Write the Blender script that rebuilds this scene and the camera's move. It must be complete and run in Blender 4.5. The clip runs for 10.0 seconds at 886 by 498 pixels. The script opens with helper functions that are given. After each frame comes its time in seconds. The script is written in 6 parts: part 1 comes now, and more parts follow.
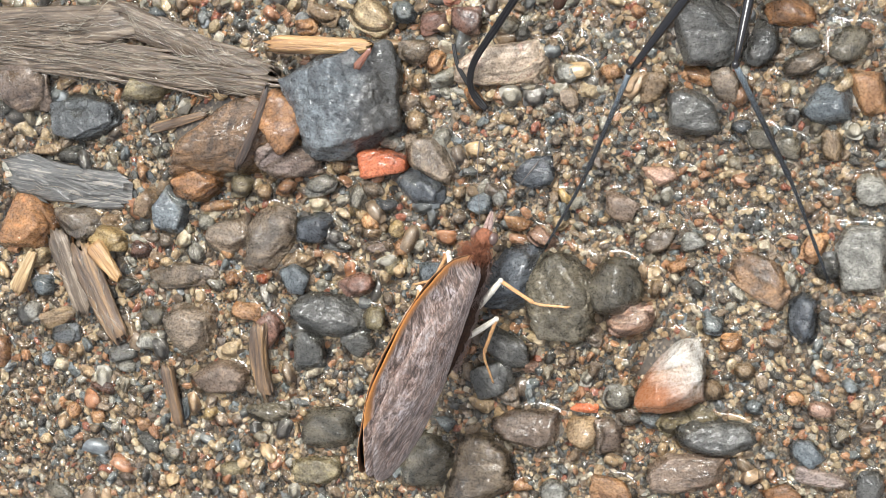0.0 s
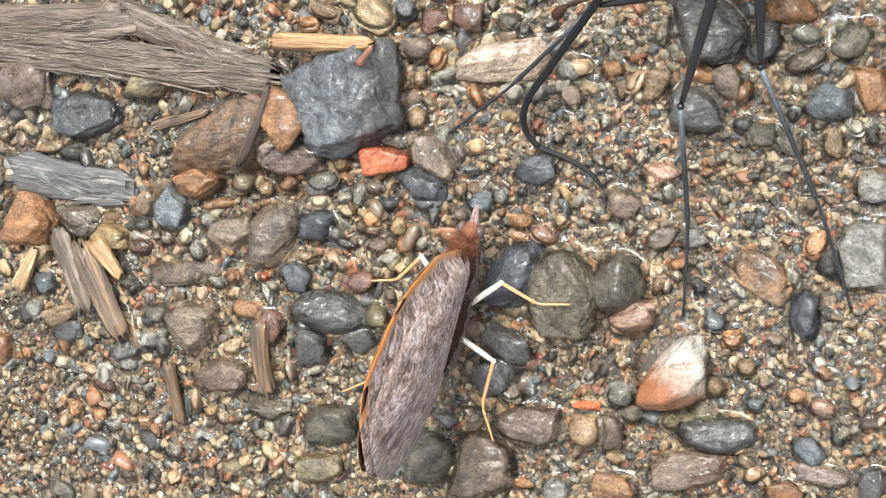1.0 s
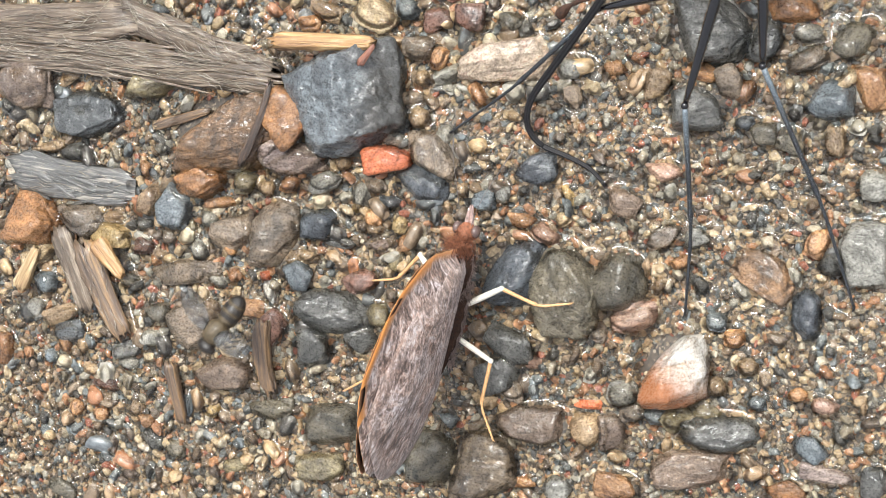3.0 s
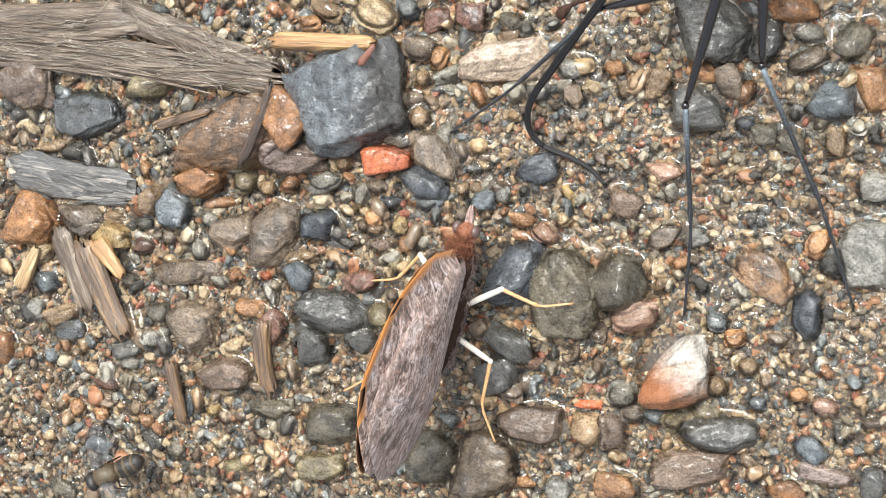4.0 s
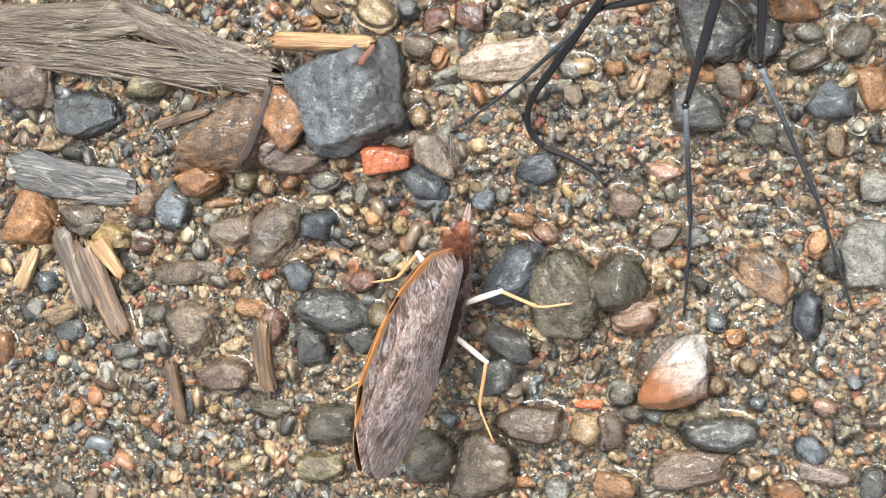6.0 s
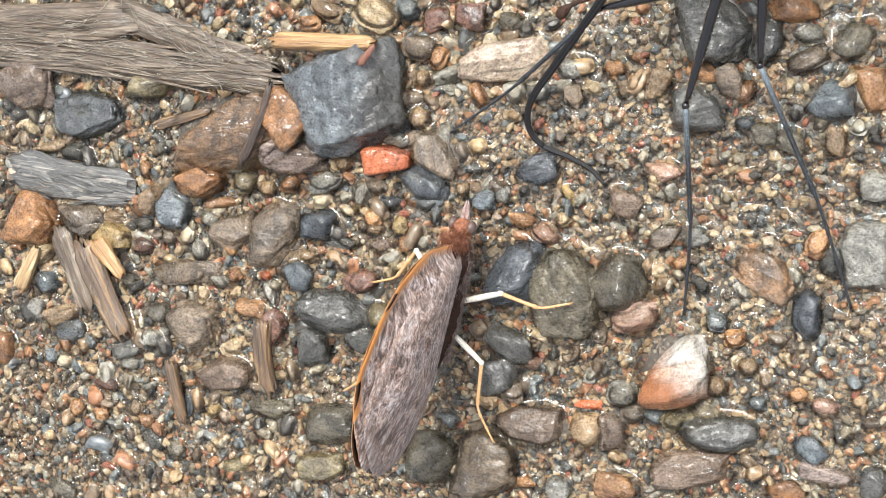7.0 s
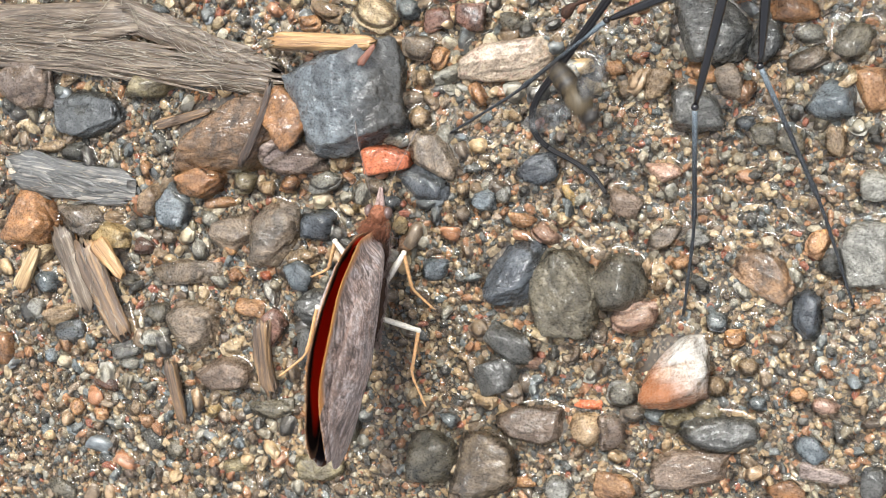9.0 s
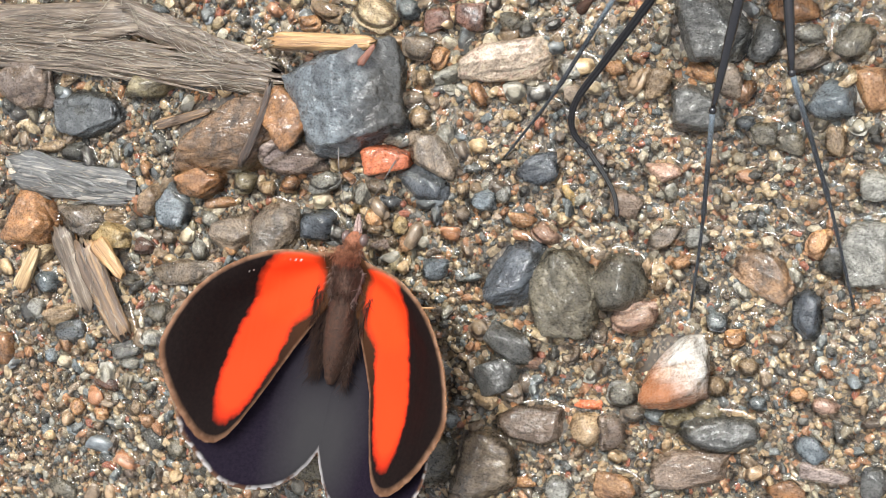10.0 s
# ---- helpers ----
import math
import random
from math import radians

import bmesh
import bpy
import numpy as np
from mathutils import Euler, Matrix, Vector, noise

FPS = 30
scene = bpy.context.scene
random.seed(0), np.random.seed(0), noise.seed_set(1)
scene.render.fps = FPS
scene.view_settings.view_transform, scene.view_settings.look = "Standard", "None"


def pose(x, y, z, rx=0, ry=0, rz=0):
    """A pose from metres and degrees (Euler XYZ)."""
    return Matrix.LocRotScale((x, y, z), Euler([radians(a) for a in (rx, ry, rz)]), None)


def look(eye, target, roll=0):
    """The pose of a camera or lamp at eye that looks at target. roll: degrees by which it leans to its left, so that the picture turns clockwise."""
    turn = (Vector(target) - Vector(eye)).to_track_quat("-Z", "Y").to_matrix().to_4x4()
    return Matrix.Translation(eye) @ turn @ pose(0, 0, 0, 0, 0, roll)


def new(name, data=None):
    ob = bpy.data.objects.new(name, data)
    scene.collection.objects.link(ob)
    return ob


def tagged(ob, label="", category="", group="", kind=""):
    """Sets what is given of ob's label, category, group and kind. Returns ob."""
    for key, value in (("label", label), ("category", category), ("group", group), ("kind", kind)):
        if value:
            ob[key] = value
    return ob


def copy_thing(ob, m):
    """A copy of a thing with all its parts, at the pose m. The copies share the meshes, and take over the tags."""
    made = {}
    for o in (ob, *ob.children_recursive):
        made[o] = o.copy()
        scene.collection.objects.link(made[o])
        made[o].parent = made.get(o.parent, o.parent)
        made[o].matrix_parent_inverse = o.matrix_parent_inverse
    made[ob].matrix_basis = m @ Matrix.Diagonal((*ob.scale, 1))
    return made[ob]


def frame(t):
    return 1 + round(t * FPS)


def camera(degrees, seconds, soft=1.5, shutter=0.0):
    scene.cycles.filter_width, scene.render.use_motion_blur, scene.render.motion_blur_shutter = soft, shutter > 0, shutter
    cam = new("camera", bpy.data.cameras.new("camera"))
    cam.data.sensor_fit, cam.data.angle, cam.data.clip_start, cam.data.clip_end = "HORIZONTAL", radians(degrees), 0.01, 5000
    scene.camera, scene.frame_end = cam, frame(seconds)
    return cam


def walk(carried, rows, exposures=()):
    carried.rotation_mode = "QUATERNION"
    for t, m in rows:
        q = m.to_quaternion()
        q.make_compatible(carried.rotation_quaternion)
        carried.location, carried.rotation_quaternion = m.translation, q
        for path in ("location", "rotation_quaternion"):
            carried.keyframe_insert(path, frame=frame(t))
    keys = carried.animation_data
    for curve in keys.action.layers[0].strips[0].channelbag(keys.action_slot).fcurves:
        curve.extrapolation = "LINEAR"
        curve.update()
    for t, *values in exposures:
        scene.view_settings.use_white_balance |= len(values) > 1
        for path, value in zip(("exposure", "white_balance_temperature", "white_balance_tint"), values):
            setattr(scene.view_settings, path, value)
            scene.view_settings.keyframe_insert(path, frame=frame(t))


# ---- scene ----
MM = 0.001
TAU = 2 * math.pi

# ---- camera: held close over the gravel, drifting a fraction of a millimetre ----
cam = camera(36, 10.0, soft=0.7, shutter=0.4)
TOWARDS = Vector((0.3304, 0.0885, 0.9397)).normalized()
RIGHT = (Vector((1, 0, 0)) - TOWARDS * TOWARDS.x).normalized()
UP = TOWARDS.cross(RIGHT)


def held(right_mm, up_mm, distance_mm=150.8):
    """The camera's pose over the middle of the patch of gravel, shifted sideways by millimetres."""
    turn = Matrix((RIGHT, UP, TOWARDS)).transposed().to_4x4()
    return Matrix.Translation((TOWARDS * distance_mm + RIGHT * right_mm + UP * up_mm) * MM) @ turn


walk(cam, [(0, held(0.41, 0.38)), (0.5, held(0.31, 0.14)), (1.0, held(0.21, 0.09)), (1.5, held(0.13, 0.03)),
           (2.0, held(0.10, 0.01)), (4.0, held(0, 0)), (10.0, held(0, 0))], exposures=[(0, 0.46), (0.6, 0.55), (1.2, 0.60), (10, 0.60)])

# ---- light: a bright, hazy sky and a veiled sun ----
SUN_ELEVATION, SUN_TURN = 66, 90
world = bpy.data.worlds.new("sky")
scene.world = world
world.use_nodes = True
wn, wl = world.node_tree.nodes, world.node_tree.links
sky = wn.new("ShaderNodeTexSky")
sky.sky_type, sky.sun_disc = "NISHITA", False
sky.sun_elevation, sky.sun_rotation = radians(SUN_ELEVATION), radians(90 - SUN_TURN)
sky.dust_density, sky.ozone_density = 5.0, 1.0
haze = wn.new("ShaderNodeHueSaturation")
haze.inputs["Saturation"].default_value = 0.35
wl.new(sky.outputs[0], haze.inputs["Color"])
wl.new(haze.outputs[0], wn["Background"].inputs["Color"])
wn["Background"].inputs["Strength"].default_value = 0.15

sun = new("sun", bpy.data.lights.new("sun", "SUN"))
sun.data.energy, sun.data.angle, sun.data.color = 2.3, radians(22), (0.95, 1.0, 0.98)
e, a = radians(SUN_ELEVATION), radians(SUN_TURN)
sun.matrix_world = look((math.cos(e) * math.cos(a), math.cos(e) * math.sin(a), math.sin(e)), (0, 0, 0))


# ---- materials ----
def material(name):
    m = bpy.data.materials.new(name)
    m.use_nodes = True
    return m, m.node_tree.nodes, m.node_tree.links, m.node_tree.nodes["Principled BSDF"]


def setv(node, **values):
    for key, value in values.items():
        node.inputs[key.replace("_", " ")].default_value = value
    return node


def noise_tex(nodes, links, scale, detail=4, rough=0.6, vector=None, distort=0.0):
    n = nodes.new("ShaderNodeTexNoise")
    setv(n, Scale=scale, Detail=detail, Roughness=rough, Distortion=distort)
    if vector is None:
        vector = nodes.new("ShaderNodeTexCoord").outputs["Object"]
    links.new(vector, n.inputs["Vector"])
    return n


def ramp(nodes, links, source, stops, how="LINEAR"):
    r = nodes.new("ShaderNodeValToRGB")
    r.color_ramp.interpolation = how
    el = r.color_ramp.elements
    while len(el) < len(stops):
        el.new(0.5)
    for k, (p, c) in enumerate(stops):
        el[k].position = p
        el[k].color = (*c, 1) if len(c) == 3 else c
    links.new(source, r.inputs[0])
    return r


def mixed(nodes, links, kind, factor, a, b):
    m = nodes.new("ShaderNodeMix")
    m.data_type, m.blend_type = "RGBA", kind
    for socket, value in ((m.inputs[0], factor), (m.inputs[6], a), (m.inputs[7], b)):
        if isinstance(value, (int, float)):
            socket.default_value = value
        elif isinstance(value, tuple):
            socket.default_value = (*value, 1)
        else:
            links.new(value, socket)
    return m.outputs[2]


def bumped(nodes, links, bsdf, source, strength, distance, coat=None, coat_distance=0.0):
    b = nodes.new("ShaderNodeBump")
    setv(b, Strength=strength, Distance=distance)
    links.new(source, b.inputs["Height"])
    links.new(b.outputs[0], bsdf.inputs["Normal"])
    if coat is not None:
        f = nodes.new("ShaderNodeBump")
        setv(f, Strength=1.0, Distance=coat_distance)
        links.new(coat, f.inputs["Height"])
        links.new(f.outputs[0], bsdf.inputs["Coat Normal"])
    return b


def muted(c, keep=0.9, gain=0.84):
    g = 0.3 * c[0] + 0.59 * c[1] + 0.11 * c[2]
    return tuple((g + (v - g) * keep) * gain for v in c)


def stone_material(name, light, dark, speck, rough=0.27, wet=1.0):
    """Wet stone: cloudy mineral colour, fine specks, pitted surface under a film of water."""
    light, dark = muted(light, 0.9), muted(dark, 0.95, 0.7)
    m, n, l, b = material(name)
    co = n.new("ShaderNodeTexCoord").outputs["Object"]
    info = n.new("ShaderNodeObjectInfo")
    shift = n.new("ShaderNodeVectorMath")
    shift.operation = "ADD"
    l.new(co, shift.inputs[0])
    l.new(info.outputs["Random"], shift.inputs[1])
    spin = n.new("ShaderNodeMapping")
    l.new(shift.outputs[0], spin.inputs["Vector"])
    angle = n.new("ShaderNodeCombineXYZ")
    many = n.new("ShaderNodeMath")
    many.operation = "MULTIPLY"
    many.inputs[1].default_value = 40.0
    l.new(info.outputs["Random"], many.inputs[0])
    for k in (0, 1, 2):
        l.new(many.outputs[0], angle.inputs[k])
    l.new(angle.outputs[0], spin.inputs["Rotation"])
    flat = n.new("ShaderNodeMapping")
    setv(flat, Scale=(260, 900, 420))
    l.new(spin.outputs[0], flat.inputs["Vector"])
    big = noise_tex(n, l, 260, 6, 0.7, shift.outputs[0], 1.0)
    veins = noise_tex(n, l, 1.0, 6, 0.72, flat.outputs[0], 1.4)
    fine = noise_tex(n, l, 3800, 4, 0.75, shift.outputs[0])
    base = ramp(n, l, big.outputs[0], [(0.36, dark), (0.5, tuple(0.5 * (p + q) for p, q in zip(light, dark))), (0.64, light)])
    lines = ramp(n, l, veins.outputs[0], [(0.34, (0.22, 0.21, 0.2)), (0.5, (0.5, 0.5, 0.5)), (0.62, (0.62, 0.61, 0.6)), (0.72, speck)])
    grain = ramp(n, l, fine.outputs[0], [(0.38, (0.3, 0.3, 0.3)), (0.5, (0.5, 0.5, 0.5)), (0.64, (0.68, 0.68, 0.68))])
    col = mixed(n, l, "OVERLAY", 0.9, base.outputs[0], lines.outputs[0])
    col = mixed(n, l, "OVERLAY", 0.85, col, grain.outputs[0])
    hue = n.new("ShaderNodeHueSaturation")
    vary = n.new("ShaderNodeMapRange")
    setv(vary, To_Min=0.8, To_Max=1.35)
    l.new(info.outputs["Random"], vary.inputs["Value"])
    l.new(vary.outputs[0], hue.inputs["Value"])
    l.new(col, hue.inputs["Color"])
    l.new(hue.outputs[0], b.inputs["Base Color"])
    rr = n.new("ShaderNodeMapRange")
    setv(rr, From_Min=0.3, From_Max=0.7, To_Min=rough - 0.1, To_Max=rough + 0.2)
    l.new(fine.outputs[0], rr.inputs["Value"])
    l.new(rr.outputs[0], b.inputs["Roughness"])
    setv(b, Coat_Weight=wet, Coat_Roughness=0.09)
    tops = n.new("ShaderNodeMath")
    tops.operation = "MULTIPLY_ADD"
    l.new(fine.outputs[0], tops.inputs[0])
    tops.inputs[1].default_value = 0.3
    l.new(veins.outputs[0], tops.inputs[2])
    film = noise_tex(n, l, 680, 4, 0.5, shift.outputs[0], 1.8)
    bumped(n, l, b, tops.outputs[0], 0.9, 0.0006, film.outputs[0], 0.00036)
    return m


STONES = {
    # light, dark, speck, words
    "slate": ((0.13, 0.14, 0.14), (0.07, 0.075, 0.08), (0.6, 0.62, 0.62), "flat dark slate grey"),
    "olive": ((0.34, 0.27, 0.13), (0.13, 0.10, 0.05), (0.8, 0.75, 0.6), "olive tan"),
    "darkolive": ((0.17, 0.14, 0.09), (0.05, 0.045, 0.03), (0.7, 0.68, 0.6), "dark olive brown"),
    "mud": ((0.22, 0.15, 0.10), (0.12, 0.08, 0.06), (0.6, 0.5, 0.45), "mud brown"),
    "rust": ((0.48, 0.21, 0.06), (0.19, 0.085, 0.03), (0.8, 0.62, 0.5), "rust brown"),
    "rustdark": ((0.36, 0.19, 0.08), (0.10, 0.065, 0.04), (0.8, 0.62, 0.5), "dark rust brown"),
    "redbrown": ((0.29, 0.13, 0.08), (0.12, 0.06, 0.04), (0.7, 0.6, 0.55), "red brown"),
    "brick": ((0.78, 0.20, 0.06), (0.54, 0.125, 0.04), (0.7, 0.55, 0.5), "smooth brick red"),
    "pink": ((0.62, 0.38, 0.27), (0.36, 0.20, 0.13), (0.85, 0.8, 0.78), "pale pink"),
    "pinkgrey": ((0.42, 0.32, 0.27), (0.20, 0.14, 0.12), (0.85, 0.8, 0.78), "mottled pink grey"),
    "pinkbrown": ((0.33, 0.23, 0.16), (0.17, 0.11, 0.07), (0.8, 0.7, 0.65), "speckled pinkish brown"),
    "darkgrey": ((0.13, 0.125, 0.11), (0.05, 0.05, 0.045), (0.75, 0.77, 0.78), "wet dark grey"),
    "bluedark": ((0.10, 0.115, 0.13), (0.035, 0.04, 0.05), (0.8, 0.83, 0.86), "wet blue black"),
    "bluegrey": ((0.24, 0.28, 0.30), (0.10, 0.12, 0.135), (0.85, 0.88, 0.9), "blue grey"),
    "brownwet": ((0.24, 0.17, 0.10), (0.07, 0.05, 0.035), (0.85, 0.82, 0.75), "wet brown"),
    # rockgrey's light tone carries the sheen of the rock's bright face
    "rockgrey": ((0.30, 0.345, 0.37), (0.09, 0.10, 0.115), (0.85, 0.88, 0.9), "blue grey"),
    "palegrey": ((0.42, 0.40, 0.34), (0.20, 0.19, 0.16), (0.9, 0.9, 0.88), "pale grey"),
    "greygreen": ((0.21, 0.175, 0.115), (0.09, 0.078, 0.052), (0.85, 0.86, 0.85), "rounded grey green"),
    "brown": ((0.31, 0.225, 0.15), (0.13, 0.10, 0.07), (0.7, 0.66, 0.6), "grey brown"),
    "tan": ((0.50, 0.34, 0.18), (0.24, 0.15, 0.08), (0.85, 0.78, 0.68), "tan"),
    "orange": ((0.66, 0.34, 0.13), (0.36, 0.17, 0.07), (0.88, 0.76, 0.6), "orange tan"),
    "yellow": ((0.66, 0.46, 0.18), (0.42, 0.28, 0.11), (0.88, 0.8, 0.6), "yellow ochre"),
    "cream": ((0.76, 0.58, 0.33), (0.42, 0.28, 0.14), (0.9, 0.85, 0.75), "cream coloured"),
    "sandstone": ((0.84, 0.66, 0.49), (0.52, 0.38, 0.26), (0.85, 0.8, 0.7), "pale sandy"),
    "white": ((0.80, 0.78, 0.72), (0.55, 0.52, 0.46), (0.9, 0.9, 0.9), "white quartz"),
}
STONE_MATS = {key: stone_material("wet_stone_" + key, *value[:3]) for key, value in STONES.items()}


def gravel_material():
    """Loose wet grit: each grain takes its own mineral colour."""
    m, n, l, b = material("wet_gravel")
    geo = n.new("ShaderNodeNewGeometry")
    stops = [(0.0, (0.09, 0.085, 0.075)), (0.09, (0.15, 0.16, 0.16)), (0.16, (0.28, 0.19, 0.11)), (0.25, (0.47, 0.32, 0.17)),
             (0.33, (0.20, 0.14, 0.09)), (0.41, (0.36, 0.34, 0.28)), (0.48, (0.56, 0.41, 0.23)), (0.55, (0.14, 0.10, 0.07)),
             (0.62, (0.42, 0.20, 0.09)), (0.68, (0.30, 0.25, 0.17)), (0.75, (0.62, 0.48, 0.29)), (0.80, (0.19, 0.22, 0.23)),
             (0.85, (0.54, 0.26, 0.11)), (0.89, (0.38, 0.28, 0.19)), (0.94, (0.66, 0.58, 0.44)), (0.975, (0.40, 0.13, 0.07))]
    base = ramp(n, l, geo.outputs["Random Per Island"], [(p, muted(c)) for p, c in stops], "CONSTANT")
    fine = noise_tex(n, l, 2200, 4, 0.7)
    grain = ramp(n, l, fine.outputs[0], [(0.33, (0.2, 0.19, 0.18)), (0.5, (0.5, 0.5, 0.5)), (0.68, (0.78, 0.77, 0.75))])
    l.new(mixed(n, l, "OVERLAY", 0.7, base.outputs[0], grain.outputs[0]), b.inputs["Base Color"])
    setv(b, Roughness=0.34, Coat_Weight=0.9, Coat_Roughness=0.06)
    film = noise_tex(n, l, 1700, 3, 0.55)
    bumped(n, l, b, fine.outputs[0], 0.7, 0.0005, film.outputs[0], 0.0002)
    return m


def sand_material():
    """Fine wet sand between the grains, coloured dark to stand in for shaded crevices."""
    m, n, l, b = material("wet_sand")
    co = n.new("ShaderNodeTexCoord").outputs["Object"]
    cells = n.new("ShaderNodeTexVoronoi")
    setv(cells, Scale=3600)
    l.new(co, cells.inputs["Vector"])
    sep = n.new("ShaderNodeSeparateColor")
    l.new(cells.outputs["Color"], sep.inputs[0])
    base = ramp(n, l, sep.outputs[0], [(0.0, (0.035, 0.03, 0.024)), (0.35, (0.12, 0.095, 0.07)), (0.6, (0.08, 0.07, 0.055)),
                                        (0.8, (0.22, 0.165, 0.11)), (0.95, (0.34, 0.29, 0.22))])
    big = noise_tex(n, l, 90, 4, 0.6, co)
    tone = ramp(n, l, big.outputs[0], [(0.3, (0.55, 0.52, 0.5)), (0.7, (1.0, 0.97, 0.92))])
    l.new(mixed(n, l, "MULTIPLY", 1.0, base.outputs[0], tone.outputs[0]), b.inputs["Base Color"])
    setv(b, Roughness=0.4, Coat_Weight=0.9, Coat_Roughness=0.08)
    bumped(n, l, b, cells.outputs["Distance"], -0.6, 0.0004)
    return m


def water_material():
    m, n, l, b = material("water_film")
    n.remove(b)
    clear, gloss, fres, mix = (n.new("ShaderNodeBsdfTransparent"), n.new("ShaderNodeBsdfGlossy"), n.new("ShaderNodeFresnel"), n.new("ShaderNodeMixShader"))
    setv(clear, Color=(0.93, 0.91, 0.87, 1))
    setv(gloss, Roughness=0.03)
    setv(fres, IOR=1.45)
    l.new(fres.outputs[0], mix.inputs[0])
    l.new(clear.outputs[0], mix.inputs[1])
    l.new(gloss.outputs[0], mix.inputs[2])
    l.new(mix.outputs[0], n["Material Output"].inputs["Surface"])
    return m


def wood_material(name, pale, mid, dark, across=1700, along=130):
    """Weathered wood, its fibres along the local x axis."""
    m, n, l, b = material(name)
    co = n.new("ShaderNodeTexCoord").outputs["Object"]
    mp = n.new("ShaderNodeMapping")
    setv(mp, Scale=(along, across, across))
    l.new(co, mp.inputs["Vector"])
    grain = noise_tex(n, l, 1.0, 6, 0.65, mp.outputs[0], 0.4)
    stain = noise_tex(n, l, 150, 4, 0.6, co)
    base = ramp(n, l, grain.outputs[0], [(0.33, dark), (0.5, mid), (0.66, pale)])
    tone = ramp(n, l, stain.outputs[0], [(0.3, (0.55, 0.5, 0.45)), (0.65, (1, 1, 1))])
    l.new(mixed(n, l, "MULTIPLY", 0.8, base.outputs[0], tone.outputs[0]), b.inputs["Base Color"])
    setv(b, Roughness=0.45, Coat_Weight=1.0, Coat_Roughness=0.09)
    bumped(n, l, b, grain.outputs[0], 0.9, 0.0005, grain.outputs[0], 0.00022)
    return m


def plain_material(name, color, rough=0.5, coat=0.0, grain=3000, vary=0.35, bump=0.3, subsurface=0.0):
    m, n, l, b = material(name)
    fine = noise_tex(n, l, grain, 4, 0.65)
    tone = ramp(n, l, fine.outputs[0], [(0.3, tuple(c * (1 - vary) for c in color)), (0.7, tuple(min(1, c * (1 + vary)) for c in color))])
    l.new(tone.outputs[0], b.inputs["Base Color"])
    setv(b, Roughness=rough, Coat_Weight=coat, Coat_Roughness=0.1)
    if subsurface:
        setv(b, Subsurface_Weight=subsurface, Subsurface_Radius=(0.0006, 0.0003, 0.0002))
    bumped(n, l, b, fine.outputs[0], bump, 0.0002)
    return m


def band_mask(n, l, co, centre, turn, half_long, half_wide, edge):
    """1 inside a tilted oval on the wing, 0 outside, with a slightly ragged edge."""
    ragged = noise_tex(n, l, 900, 3, 0.6, co)
    warp = n.new("ShaderNodeVectorMath")
    warp.operation = "MULTIPLY_ADD"
    l.new(ragged.outputs["Color"], warp.inputs[0])
    warp.inputs[1].default_value = (0.0009, 0.0009, 0)
    l.new(co, warp.inputs[2])
    mp = n.new("ShaderNodeMapping")
    mp.vector_type = "TEXTURE"
    setv(mp, Location=((centre[0] + 0.45) * MM, (centre[1] + 0.45) * MM, 0), Rotation=(0, 0, radians(turn)), Scale=(half_long * MM, half_wide * MM, 1))
    l.new(warp.outputs[0], mp.inputs["Vector"])
    ln = n.new("ShaderNodeVectorMath")
    ln.operation = "LENGTH"
    l.new(mp.outputs[0], ln.inputs[0])
    mr = n.new("ShaderNodeMapRange")
    setv(mr, From_Min=1 - edge, From_Max=1 + edge, To_Min=1, To_Max=0)
    l.new(ln.outputs["Value"], mr.inputs["Value"])
    return mr.outputs[0]


def wing_coords(n, l):
    """Wing coordinates with the outward way positive on both sides."""
    co = n.new("ShaderNodeTexCoord").outputs["Object"]
    ab = n.new("ShaderNodeVectorMath")
    ab.operation = "ABSOLUTE"
    l.new(co, ab.inputs[0])
    sep, sep2, com = n.new("ShaderNodeSeparateXYZ"), n.new("ShaderNodeSeparateXYZ"), n.new("ShaderNodeCombineXYZ")
    l.new(co, sep.inputs[0])
    l.new(ab.outputs[0], sep2.inputs[0])
    l.new(sep.outputs[0], com.inputs[0])
    l.new(sep2.outputs[1], com.inputs[1])
    return com.outputs[0]


